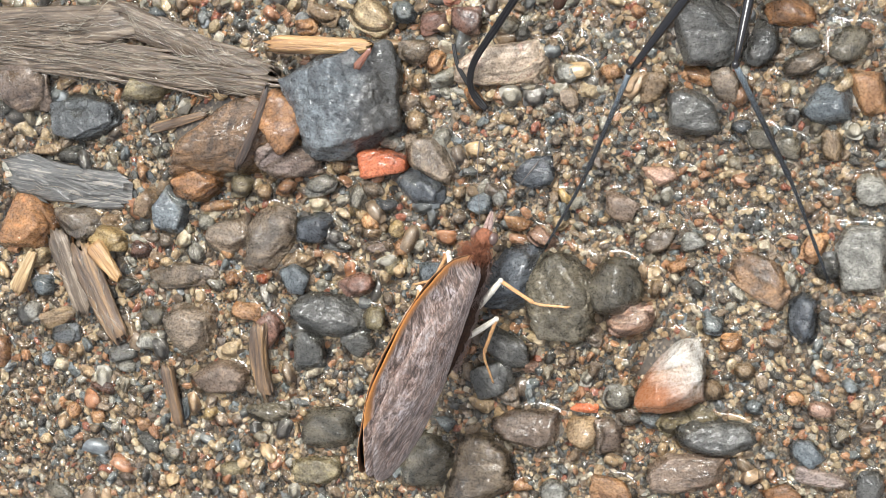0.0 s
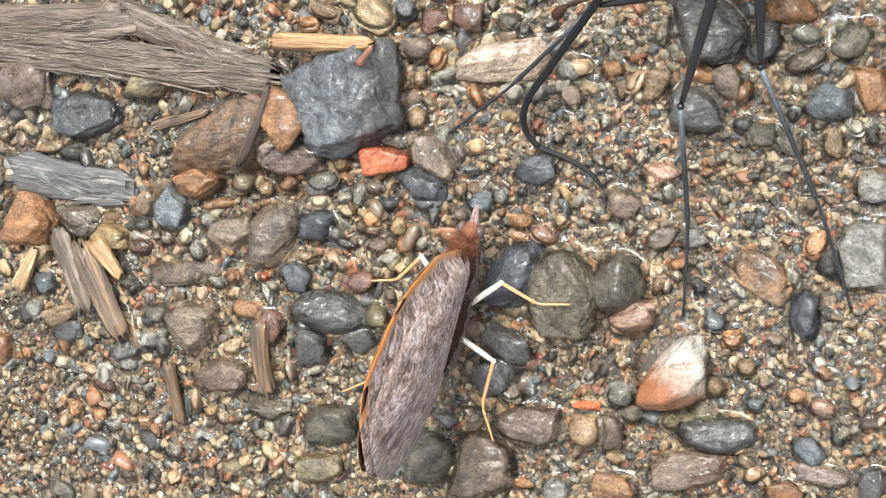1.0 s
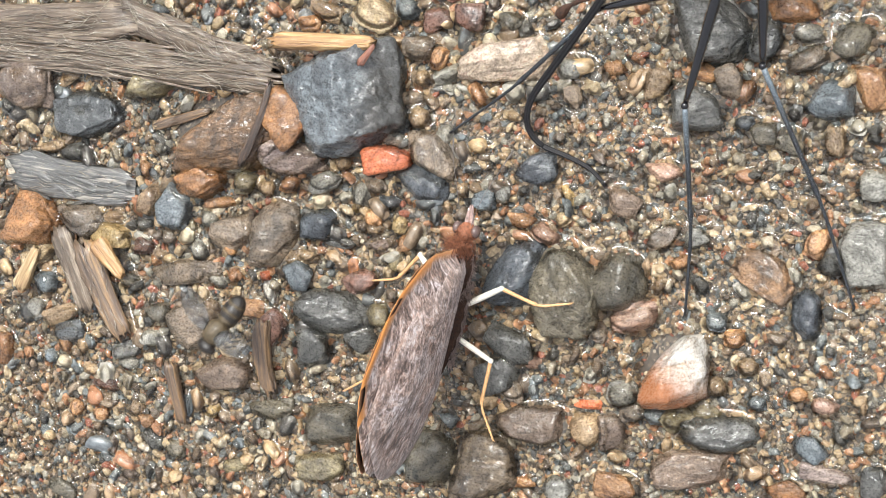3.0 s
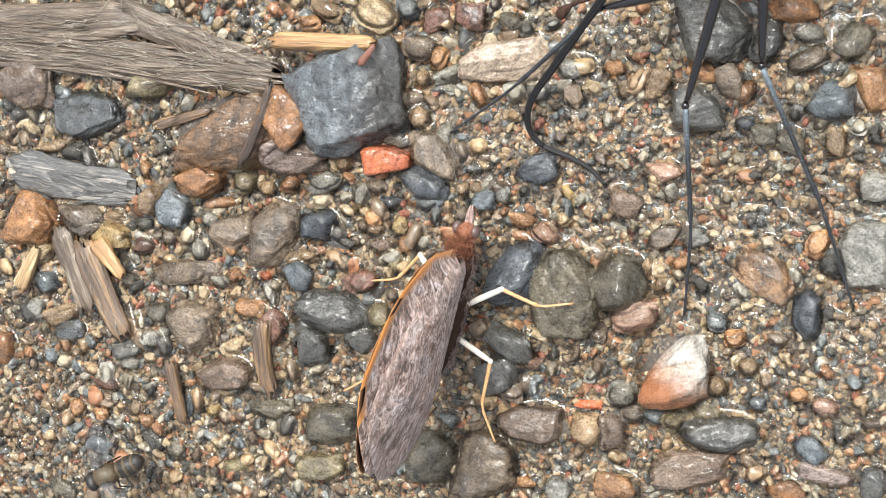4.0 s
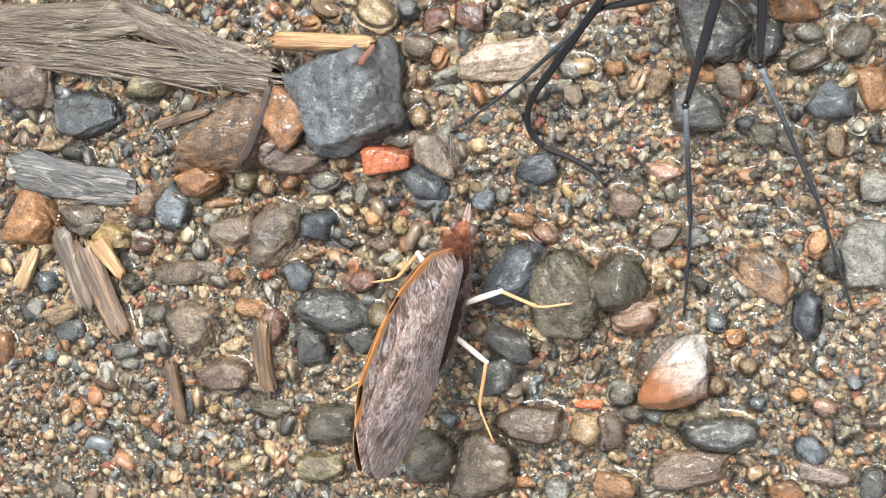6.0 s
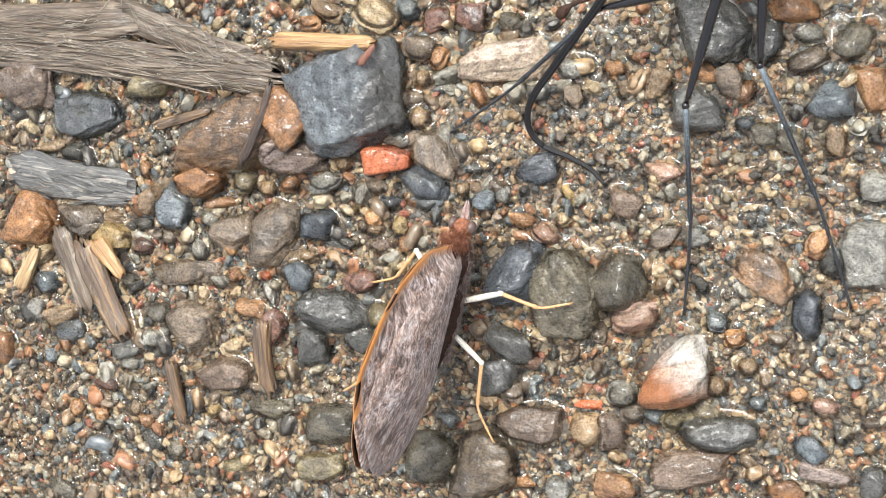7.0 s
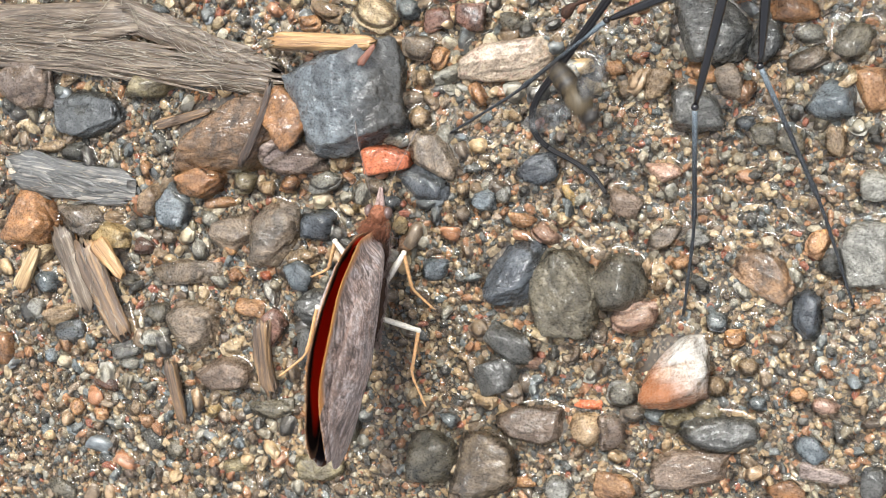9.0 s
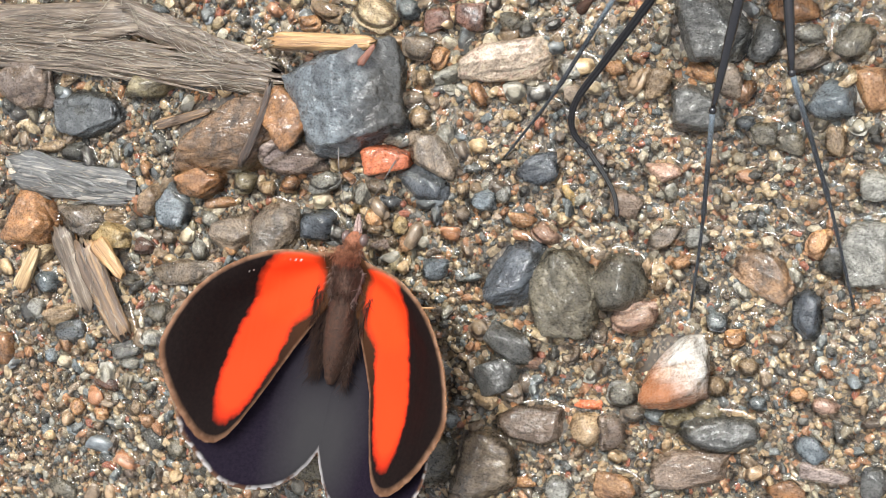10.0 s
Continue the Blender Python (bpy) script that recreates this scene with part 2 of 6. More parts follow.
def wing_upper_material(fore):
    m, n, l, b = material("wing_upper_fore" if fore else "wing_upper_hind")
    co = wing_coords(n, l)
    scale_dust = noise_tex(n, l, 2500, 4, 0.7, co)
    stretch = n.new("ShaderNodeMapping")
    setv(stretch, Scale=(60, 700, 1))
    l.new(co, stretch.inputs["Vector"])
    streak = noise_tex(n, l, 1, 3, 0.5, stretch.outputs[0])
    at = n.new("ShaderNodeAttribute")
    at.attribute_name = "rim"
    dark = ramp(n, l, scale_dust.outputs[0], [(0.3, (0.004, 0.0025, 0.0025)), (0.7, (0.012, 0.007, 0.006))] if fore else [(0.3, (0.005, 0.0035, 0.008)), (0.7, (0.015, 0.010, 0.018))])
    col = dark.outputs[0]
    base = band_mask(n, l, co, (-4, 0.5), 0, 13, 4.2, 0.8) if fore else band_mask(n, l, co, (-18, 0.2), 0, 9, 3.2, 0.7)
    col = mixed(n, l, "MIX", base, col, (0.055, 0.022, 0.009) if fore else (0.030, 0.028, 0.030))
    if fore:
        red = band_mask(n, l, co, (-9.4, 7.7), -15, 9.4, 2.45, 0.12)
        col = mixed(n, l, "MIX", red, col, (0.88, 0.045, 0.010))
        red2 = band_mask(n, l, co, (-2.9, 5.6), -14, 4.4, 3.2, 0.16)
        col = mixed(n, l, "MIX", red2, col, (0.88, 0.05, 0.010))
    rim = ramp(n, l, at.outputs["Fac"], [(0.93, (0, 0, 0)), (0.985, (1, 1, 1))] if fore else [(0.955, (0, 0, 0)), (0.995, (0.85, 0.85, 0.85))])
    dash = noise_tex(n, l, 700, 2, 0.5, co)
    pale = ramp(n, l, dash.outputs[0], [(0.45, (0.16, 0.08, 0.045)), (0.55, (0.60, 0.56, 0.54) if not fore else (0.24, 0.13, 0.08))])
    col = mixed(n, l, "MIX", rim.outputs[0], col, pale.outputs[0])
    l.new(col, b.inputs["Base Color"])
    setv(b, Roughness=0.7, Specular_IOR_Level=0.06)
    bumped(n, l, b, streak.outputs[0], 0.5, 0.0002)
    return m


def wing_under_material(fore):
    """Dead-leaf underside: grey-brown marbling with streaks along the veins and an ochre leading edge."""
    m, n, l, b = material("wing_under_fore" if fore else "wing_under_hind")
    co = wing_coords(n, l)
    stretch = n.new("ShaderNodeMapping")
    setv(stretch, Scale=(560, 1050, 1), Rotation=(0, 0, radians(8)))
    l.new(co, stretch.inputs["Vector"])
    streak = noise_tex(n, l, 1, 7, 0.8, stretch.outputs[0], 1.2)
    cloud = noise_tex(n, l, 380, 6, 0.72, co, 1.0)
    dust = noise_tex(n, l, 2600, 5, 0.85, co)
    a1 = ramp(n, l, streak.outputs[0], [(0.40, (0.07, 0.045, 0.037)), (0.46, (0.27, 0.21, 0.19)), (0.52, (0.52, 0.455, 0.44)), (0.58, (0.84, 0.79, 0.78))])
    a2 = ramp(n, l, cloud.outputs[0], [(0.38, (0.55, 0.37, 0.28)), (0.46, (0.92, 0.78, 0.70)), (0.55, (0.95, 0.90, 0.89)), (0.66, (1.0, 0.99, 1.03))])
    col = mixed(n, l, "MULTIPLY", 0.95, a1.outputs[0], a2.outputs[0])
    a3 = ramp(n, l, dust.outputs[0], [(0.38, (0.2, 0.17, 0.16)), (0.62, (0.8, 0.79, 0.79))])
    col = mixed(n, l, "OVERLAY", 0.95, col, a3.outputs[0])
    at = n.new("ShaderNodeAttribute")
    at.attribute_name = "rim"
    rim = ramp(n, l, at.outputs["Fac"], [(0.84, (0, 0, 0)), (0.92, (1, 1, 1) if fore else (0.3, 0.3, 0.3))])
    col = mixed(n, l, "MIX", rim.outputs[0], col, (0.70, 0.28, 0.06) if fore else (0.36, 0.28, 0.25))
    l.new(col, b.inputs["Base Color"])
    setv(b, Roughness=0.6, Sheen_Weight=0.25)
    bumped(n, l, b, dust.outputs[0], 0.6, 0.0002)
    return m


GRAVEL, SAND, WATER = gravel_material(), sand_material(), water_material()
GREY_WOOD = wood_material("grey_driftwood", (0.40, 0.32, 0.235), (0.15, 0.105, 0.068), (0.05, 0.034, 0.022))
SLATE_WOOD = wood_material("slate_grey_wood", (0.46, 0.42, 0.37), (0.13, 0.13, 0.125), (0.045, 0.045, 0.045))
PALE_FIBRE = wood_material("pale_fibre", (0.55, 0.50, 0.42), (0.30, 0.25, 0.19), (0.14, 0.11, 0.08))
TAN_WOOD = wood_material("tan_wood", (0.75, 0.50, 0.24), (0.55, 0.31, 0.12), (0.26, 0.13, 0.06))
BROWN_WOOD = wood_material("brown_bark", (0.40, 0.24, 0.11), (0.19, 0.12, 0.07), (0.06, 0.04, 0.03))
DARK_WOOD = wood_material("dark_twig", (0.17, 0.10, 0.055), (0.07, 0.042, 0.027), (0.02, 0.014, 0.01))
RED_WOOD = wood_material("red_wood", (0.5, 0.24, 0.15), (0.32, 0.12, 0.07), (0.15, 0.06, 0.04))
PALE_WOOD = wood_material("pale_wood", (0.80, 0.66, 0.42), (0.58, 0.40, 0.2), (0.25, 0.14, 0.07))
BLACK_SHELL = plain_material("black_shell", (0.007, 0.006, 0.007), 0.16, 1.0, 2500, 0.4, 0.12)
TONGUE_BLACK = plain_material("tongue_black", (0.010, 0.009, 0.010), 0.5, 0.0, 2500, 0.4, 0.12)
WHITE_SHELL = plain_material("white_scales", (0.80, 0.74, 0.64), 0.5, 0.1, 4000, 0.15, 0.3)
ORANGE_SHELL = plain_material("orange_shell", (0.66, 0.37, 0.17), 0.42, 0.2, 3000, 0.3, 0.3)
RED_FUR = plain_material("red_brown_fur", (0.30, 0.115, 0.06), 0.7, 0, 2600, 0.6, 0.9)
ANTENNA_GREY = plain_material("antenna_grey", (0.13, 0.11, 0.10), 0.6, 0, 2600, 0.4, 0.3)
FLANK_FUR = plain_material("pinkish_grey_fur", (0.34, 0.25, 0.22), 0.7, 0, 2600, 0.5, 0.9)
GREY_FUR = plain_material("grey_fur", (0.38, 0.27, 0.24), 0.7, 0, 2600, 0.5, 0.9)
BROWN_FUR = plain_material("brown_fur", (0.040, 0.015, 0.006), 0.75, 0, 2600, 0.6, 0.9)
THORAX_FUR = plain_material("thorax_fur", (0.075, 0.036, 0.022), 0.75, 0, 2600, 0.6, 0.9)
EYE = plain_material("grey_eye", (0.13, 0.085, 0.075), 0.2, 0.5, 3000, 0.25, 0.1)
FLY_BODY = plain_material("dark_fly_body", (0.022, 0.018, 0.015), 0.4, 0.2, 3000, 0.6, 0.5)
FLY_BAND = plain_material("ochre_fly_band", (0.09, 0.065, 0.035), 0.5, 0.1, 3000, 0.4, 0.5)
FORE_UP, FORE_UNDER = wing_upper_material(True), wing_under_material(True)
HIND_UP, HIND_UNDER = wing_upper_material(False), wing_under_material(False)


def fly_wing_material():
    m, n, l, b = material("clear_fly_wing")
    vein = noise_tex(n, l, 900, 3, 0.6)
    tone = ramp(n, l, vein.outputs[0], [(0.45, (0.04, 0.04, 0.04)), (0.6, (0.2, 0.2, 0.2))])
    l.new(tone.outputs[0], b.inputs["Base Color"])
    setv(b, Roughness=0.2, Alpha=0.4)
    return m


FLY_WING = fly_wing_material()


# ---- mesh helpers (sizes in millimetres) ----
def mesh_from(name, verts, faces, mats, smooth=True, which=None):
    me = bpy.data.meshes.new(name)
    v = np.asarray(verts, float) * MM
    me.from_pydata(v.tolist(), [], [tuple(f) for f in faces])
    for m in mats:
        me.materials.append(m)
    if which is not None:
        me.polygons.foreach_set("material_index", np.asarray(which, dtype=np.int32))
    me.polygons.foreach_set("use_smooth", np.full(len(me.polygons), smooth))
    me.update()
    return me


def part(name, me, parent, label="", at=None):
    ob = new(name, me)
    ob.parent = parent
    if at is not None:
        ob.matrix_basis = at
    return tagged(ob, label) if label else ob


def mm(x, y, z, rx=0, ry=0, rz=0):
    return pose(x * MM, y * MM, z * MM, rx, ry, rz)


def ico(level):
    bm = bmesh.new()
    bmesh.ops.create_icosphere(bm, subdivisions=level, radius=1)
    v = np.array([p.co[:] for p in bm.verts])
    f = np.array([[p.index for p in q.verts] for q in bm.faces])
    bm.free()
    return v, f


ICO = {k: ico(k) for k in (1, 2, 3, 4, 5, 6)}


def rock_shape(level, rng, sharp, cuts=(), facets=11):
    """A stone of unit half-size: a body between random flat faces, whose edges are the rounder the lower sharp is."""
    d, f = ICO[level]
    n = rng.normal(size=(facets, 3))
    n /= np.linalg.norm(n, axis=1)[:, None]
    n = np.vstack([n, [(1, 0, 0), (-1, 0, 0), (0, 1, 0), (0, -1, 0), (0, 0, 1), (0, 0, -1)]])
    h = np.concatenate([rng.uniform(0.66, 1.1, facets), np.full(6, 1.0)])
    for angle, reach, rise in cuts:
        n = np.vstack([n, (math.cos(radians(angle)) * math.cos(radians(rise)), math.sin(radians(angle)) * math.cos(radians(rise)), math.sin(radians(rise)))])
        h = np.append(h, reach)
    s = np.clip(d @ n.T / h, 0, None) ** sharp
    return d / (s.sum(1) ** (1 / sharp))[:, None], f


def roughen(v, amount, size, seed):
    off = Vector((seed * 3.1, seed * 1.7, seed * 0.9))
    k = np.array([noise.noise(Vector(p) / size + off) + 0.5 * noise.noise(Vector(p) / (size * 0.4) + off) for p in v])
    r = np.linalg.norm(v, axis=1)[:, None] + 1e-9
    return v + v / r * (k * amount)[:, None]


def tube(points, radii, sides=10, mat=0):
    """A tube through points, closed at both ends: vertices and faces."""
    pts = [Vector(p) for p in points]
    verts, faces = [], []
    side = None
    for i, p in enumerate(pts):
        way = (pts[min(i + 1, len(pts) - 1)] - pts[max(i - 1, 0)]).normalized()
        if side is None:
            side = way.cross(Vector((0, 0, 1)) if abs(way.z) < 0.9 else Vector((1, 0, 0))).normalized()
        side = (side - way * side.dot(way)).normalized()
        other = way.cross(side)
        for k in range(sides):
            c = TAU * k / sides
            verts.append(p + (side * math.cos(c) + other * math.sin(c)) * radii[i])
        if i:
            b0, b1 = (i - 1) * sides, i * sides
            faces += [(b0 + k, b0 + (k + 1) % sides, b1 + (k + 1) % sides, b1 + k) for k in range(sides)]
    faces.append(tuple(reversed(range(sides))))
    faces.append(tuple(range((len(pts) - 1) * sides, len(pts) * sides)))
    return np.array([v[:] for v in verts]), faces


def joined(*pieces):
    verts, faces, base = [], [], 0
    for v, f in pieces:
        verts.append(np.asarray(v, float))
        faces += [tuple(int(i) + base for i in q) for q in f]
        base += len(v)
    return np.vstack(verts), faces


def smooth_path(points, steps, closed=False):
    """Points along a Catmull-Rom curve."""
    p = [np.asarray(q, float) for q in points]
    n = len(p)
    out = []
    spans = n if closed else n - 1
    for i in range(spans):
        if closed:
            a, b, c, d = p[(i - 1) % n], p[i], p[(i + 1) % n], p[(i + 2) % n]
        else:
            a, b, c, d = p[max(i - 1, 0)], p[i], p[i + 1], p[min(i + 2, n - 1)]
        for k in range(steps):
            t = k / steps
            out.append(0.5 * (2 * b + (c - a) * t + (2 * a - 5 * b + 4 * c - d) * t * t + (3 * b - a - 3 * c + d) * t ** 3))
    if not closed:
        out.append(p[-1])
    return out


def blob(centre, size, level=2, seed=0, rough=0.06):
    v, f = ICO[level]
    v = roughen(v * np.array(size), rough, 0.8, seed) if rough else v * np.array(size)
    return v + np.array(centre), f


# ---- ground: gently uneven wet sand that runs on to the horizon ----
def swell(x, y):
    """Height of the sand, in millimetres, x and y in millimetres."""
    return (0.9 * noise.noise(Vector((x / 22, y / 22, 3.3))) + 0.35 * noise.noise(Vector((x / 7, y / 7, 8.1)))) * max(0.0, min(1.0, (160 - math.hypot(x, y)) / 60))


def build_ground():
    xs = np.arange(-84, 84.1, 1.0)
    far = [150.0, 400.0, 2000.0, 20000.0, 250000.0]
    gx = np.concatenate([-np.array(far[::-1]), xs, far])
    ys = np.arange(-60, 60.1, 1.0)
    gy = np.concatenate([-np.array(far[::-1]), ys, far])
    verts = [(x, y, swell(x, y) - 0.25) for y in gy for x in gx]
    w = len(gx)
    faces = [(j * w + i, j * w + i + 1, (j + 1) * w + i + 1, (j + 1) * w + i) for j in range(len(gy) - 1) for i in range(w - 1)]
    ob = new("ground", mesh_from("ground", verts, faces, [SAND]))
    tagged(ob, "wet brown sand of a gravelly bank", "ground", kind="structure")


build_ground()

# heights of all that lies on the sand, on a fine grid: what the water film clings to
CELL = 0.15
GX0, GY0, GX1, GY1 = -68.0, -42.0, 58.0, 40.0
HN, HM = int((GY1 - GY0) / CELL) + 1, int((GX1 - GX0) / CELL) + 1
HEIGHT = np.array([[swell(GX0 + i * CELL * 4, GY0 + j * CELL * 4) - 0.25 for i in range(HM // 4 + 2)] for j in range(HN // 4 + 2)])
HEIGHT = np.repeat(np.repeat(HEIGHT, 4, 0), 4, 1)[:HN, :HM]
TAKEN = []
WOODY = np.zeros((HN, HM), dtype=bool)


def stamp(x, y, z, a, b, c, turn):
    """Raise the height grid by a half ellipsoid."""
    r = max(a, b)
    i0, i1 = max(0, int((x - r - GX0) / CELL)), min(HM, int((x + r - GX0) / CELL) + 2)
    j0, j1 = max(0, int((y - r - GY0) / CELL)), min(HN, int((y + r - GY0) / CELL) + 2)
    if i0 >= i1 or j0 >= j1:
        return
    gx = GX0 + np.arange(i0, i1) * CELL - x
    gy = (GY0 + np.arange(j0, j1) * CELL - y)[:, None]
    ct, st = math.cos(turn), math.sin(turn)
    q = 1 - ((gx * ct + gy * st) / a) ** 2 - ((gy * ct - gx * st) / b) ** 2
    top = np.where(q > 0, z + c * np.sqrt(np.clip(q, 0, 1)), -9)
    np.maximum(HEIGHT[j0:j1, i0:i1], top, out=HEIGHT[j0:j1, i0:i1])


# ---- stones ----
def lay_stone(name, colour, x, y, length, width, height, turn, sharp, seed, cuts=(), words="", mats=None, sink=0.3, grow=1.06, facets=11):
    """One stone half sunk in the sand; length, width, height in mm, turn of the long side in degrees."""
    if width > length and abs(turn) >= 30:
        length, width = width, length
    rng = np.random.default_rng(seed * 7 + 5)
    level = 6 if max(length, width) > 9 else 5 if max(length, width) > 6 else 4 if max(length, width) > 4.5 else 3 if max(length, width) > 2.6 else 2
    v, f = rock_shape(level, rng, sharp * (4.2 if facets > 9 else 3.2), cuts, facets)
    v = roughen(roughen(v, 0.075, 0.7, seed), 0.045, 0.25, seed + 3)
    if name == "rock" and colour != "white":
        v = roughen(roughen(v, 0.035, 0.34, seed + 4), 0.014, 0.13, seed + 5)
    if level > 3:
        v = roughen(v, 0.016, 0.07, seed + 6)
    size = np.array([length / 2 * grow, width / 2 * grow, max(height, 0.35 * min(length, width)) * 0.72])
    tilt = Euler((radians(rng.uniform(-7, 7)), radians(rng.uniform(-7, 7)), 0)).to_matrix()
    v = (v * size) @ np.array(tilt).T
    z = swell(x, y) - 0.25 + size[2] * (1 - 2 * sink)
    ob = new(name, mesh_from(name, v, f, mats or [STONE_MATS[colour]]))
    ob.matrix_basis = mm(x, y, z, rz=turn)
    if not words:
        words = "%s %s half sunk in wet gravel" % (STONES[colour][3], {"rock": "angular rock", "stone": "stone", "pebble": "pebble"}[name])
    tagged(ob, words, "stone", "stones on the gravel" if name != "pebble" else "pebbles on the gravel")
    stamp(x, y, z, size[0], size[1], size[2], radians(turn))
    TAKEN.append((x, y, 0.5 * length, 0.5 * width, radians(turn)))
    return ob
lay_stone("stone", "slate", -44.9, 16.3, 9.3, 5.7, 1.3, 0, 10, 1, cuts=((102, 0.97, 8), (60, 0.89, 8), (4, 0.98, 8), (-62, 0.78, 8), (-112, 1.01, 8), (-176, 0.94, 8)), facets=3)
lay_stone("stone", "olive", -36.0, 19.9, 6.5, 3.8, 2.4, 0, 8, 2, cuts=((158, 0.64, 16), (76, 0.9, 16), (16, 0.88, 16), (-46, 0.91, 16), (-100, 0.94, 16), (60, 0.7, 50)), facets=3)
lay_stone("stone", "mud", -52.9, 20.8, 7.2, 6.9, 2.1, 0, 6, 3)
lay_stone("rock", "rustdark", -25.7, 13.7, 14.5, 8.7, 4.0, 0, 8, 4, cuts=((165, 0.71, 14), (138, 0.48, 14), (114, 0.7, 14), (42, 1.08, 14), (-21, 0.75, 14), (-36, 0.75, 14), (-84, 0.89, 14), (130, 0.7, 45), (-60, 0.7, 55)), facets=3)
lay_stone("stone", "rust", -18.5, 14.6, 5.3, 5.9, 3.2, 50, 7, 5, facets=4)
lay_stone("stone", "pinkgrey", -17.9, 10.6, 8.3, 4.3, 2.0, 0, 9, 6, cuts=((127, 1.11, 14), (64, 0.67, 14), (9, 0.87, 14), (-78, 0.93, 14), (-135, 0.87, 14), (-172, 0.9, 14), (-80, 0.75, 55)), facets=3)
lay_stone("pebble", "darkgrey", -47.3, 11.9, 3.8, 2.1, 1.1, 0, 7, 7)
lay_stone("pebble", "tan", -50.5, 12.4, 3.6, 1.5, 0.8, 5, 8, 8)
lay_stone("stone", "rust", -53.6, 4.1, 8.1, 6.8, 3.2, 0, 9, 10, cuts=((82, 0.87, 14), (32, 0.72, 14), (-38, 0.94, 14), (-92, 0.99, 14), (177, 0.94, 14), (100, 0.7, 55)), facets=3)
lay_stone("stone", "brown", -46.4, 3.4, 6.6, 4.2, 1.7, 0, 7, 11, cuts=((82, 0.84, 14), (25, 0.79, 14), (-48, 0.88, 14), (-122, 0.75, 14), (-175, 0.91, 14)), facets=3)
lay_stone("pebble", "yellow", -42.7, 1.7, 5.5, 3.2, 1.8, 0, 9, 12, cuts=((130, 0.79, 12), (58, 0.83, 12), (-2, 0.99, 12), (-94, 0.92, 12), (-164, 0.9, 12), (150, 0.7, 60)), facets=3)
lay_stone("pebble", "cream", -54.5, -2.0, 2.1, 3.9, 1.1, 75, 9, 13)
lay_stone("pebble", "cream", -52.4, 0.1, 3.1, 3.2, 1.6, 20, 9, 14)
lay_stone("pebble", "rust", -49.0, 1.1, 3.5, 2.1, 1.1, 20, 7, 15)
lay_stone("pebble", "orange", -37.2, 9.5, 1.6, 2.1, 1.0, 80, 8, 16)
lay_stone("pebble", "tan", -36.9, 5.8, 3.5, 3.8, 1.6, 0, 8, 17, cuts=((116, 0.71, 14), (36, 0.93, 14), (-34, 0.71, 14), (-105, 0.92, 14), (-176, 0.98, 14)), facets=3)
lay_stone("stone", "bluegrey", -33.7, 5.1, 4.5, 5.5, 1.8, 0, 8, 18, cuts=((42, 0.67, 14), (-24, 0.96, 14), (-95, 0.94, 14), (-169, 0.95, 14), (130, 0.76, 14), (30, 0.75, 60)), facets=3)
lay_stone("stone", "rust", -30.0, 8.1, 6.6, 4.2, 2.0, 0, 8, 19, cuts=((119, 0.74, 16), (36, 0.8, 16), (-41, 0.76, 16), (-110, 0.89, 16), (-166, 0.9, 16)), facets=3)
lay_stone("pebble", "palegrey", -29.0, 3.6, 2.2, 2.1, 1.1, 10, 5, 20)
lay_stone("pebble", "orange", -27.4, 5.4, 3.9, 1.4, 0.7, 8, 7, 21)
lay_stone("stone", "brown", -25.8, 1.9, 6.0, 4.5, 2.2, 0, 9, 22, cuts=((94, 0.93, 14), (4, 0.99, 14), (-52, 0.67, 14), (-135, 0.85, 14), (169, 0.94, 14), (90, 0.7, 50)), facets=3)
lay_stone("stone", "brown", -20.5, 1.7, 6.5, 7.3, 2.2, 0, 5, 23, cuts=((121, 0.74, 18), (76, 1.03, 18), (-3, 0.96, 18), (-44, 0.64, 18), (-98, 1.0, 18), (167, 0.78, 18)), facets=3)
lay_stone("stone", "bluedark", -14.9, 2.7, 4.3, 3.4, 1.9, 0, 7, 24, cuts=((99, 0.84, 14), (-9, 0.83, 14), (-97, 0.92, 14), (174, 0.92, 14)), facets=3)
lay_stone("pebble", "olive", -24.0, 7.7, 2.9, 2.5, 1.5, 0, 6, 25)
lay_stone("pebble", "tan", -21.0, 7.0, 2.2, 1.9, 1.1, 10, 5, 26)
lay_stone("pebble", "palegrey", -25.5, 9.8, 2.6, 1.8, 1.1, -8, 6, 27)
lay_stone("pebble", "tan", -11.6, 9.7, 2.1, 1.8, 1.1, 0, 6, 28)
lay_stone("pebble", "palegrey", -13.7, 7.8, 3.9, 2.6, 1.6, 5, 6, 29)
lay_stone("pebble", "rust", -18.2, 7.6, 2.5, 2.2, 1.3, 0, 6, 30)
lay_stone("stone", "bluedark", -2.0, 7.5, 5.9, 4.3, 1.5, 0, 8, 31, cuts=((132, 0.91, 14), (45, 0.54, 14), (-18, 1.02, 14), (-100, 0.86, 14), (-145, 0.63, 14)), facets=3)
lay_stone("stone", "brown", -0.5, 10.2, 5.6, 5.5, 1.8, 0, 8, 32, cuts=((97, 0.99, 14), (32, 0.58, 14), (-37, 1.11, 14), (-119, 0.56, 14), (-164, 0.73, 14)), facets=3)
lay_stone("pebble", "bluegrey", -17.7, -2.8, 3.9, 3.2, 1.6, -20, 6, 33)
lay_stone("pebble", "tan", -17.0, -0.9, 3.9, 1.9, 0.9, 12, 6, 34)
lay_stone("stone", "brown", -32.5, -2.7, 9.2, 2.8, 1.2, 4, 6, 35)
lay_stone("pebble", "orange", -36.3, -1.3, 1.6, 1.4, 0.8, 0, 5, 36)
lay_stone("pebble", "cream", -34.6, -1.2, 1.8, 1.4, 0.9, 0, 5, 37)
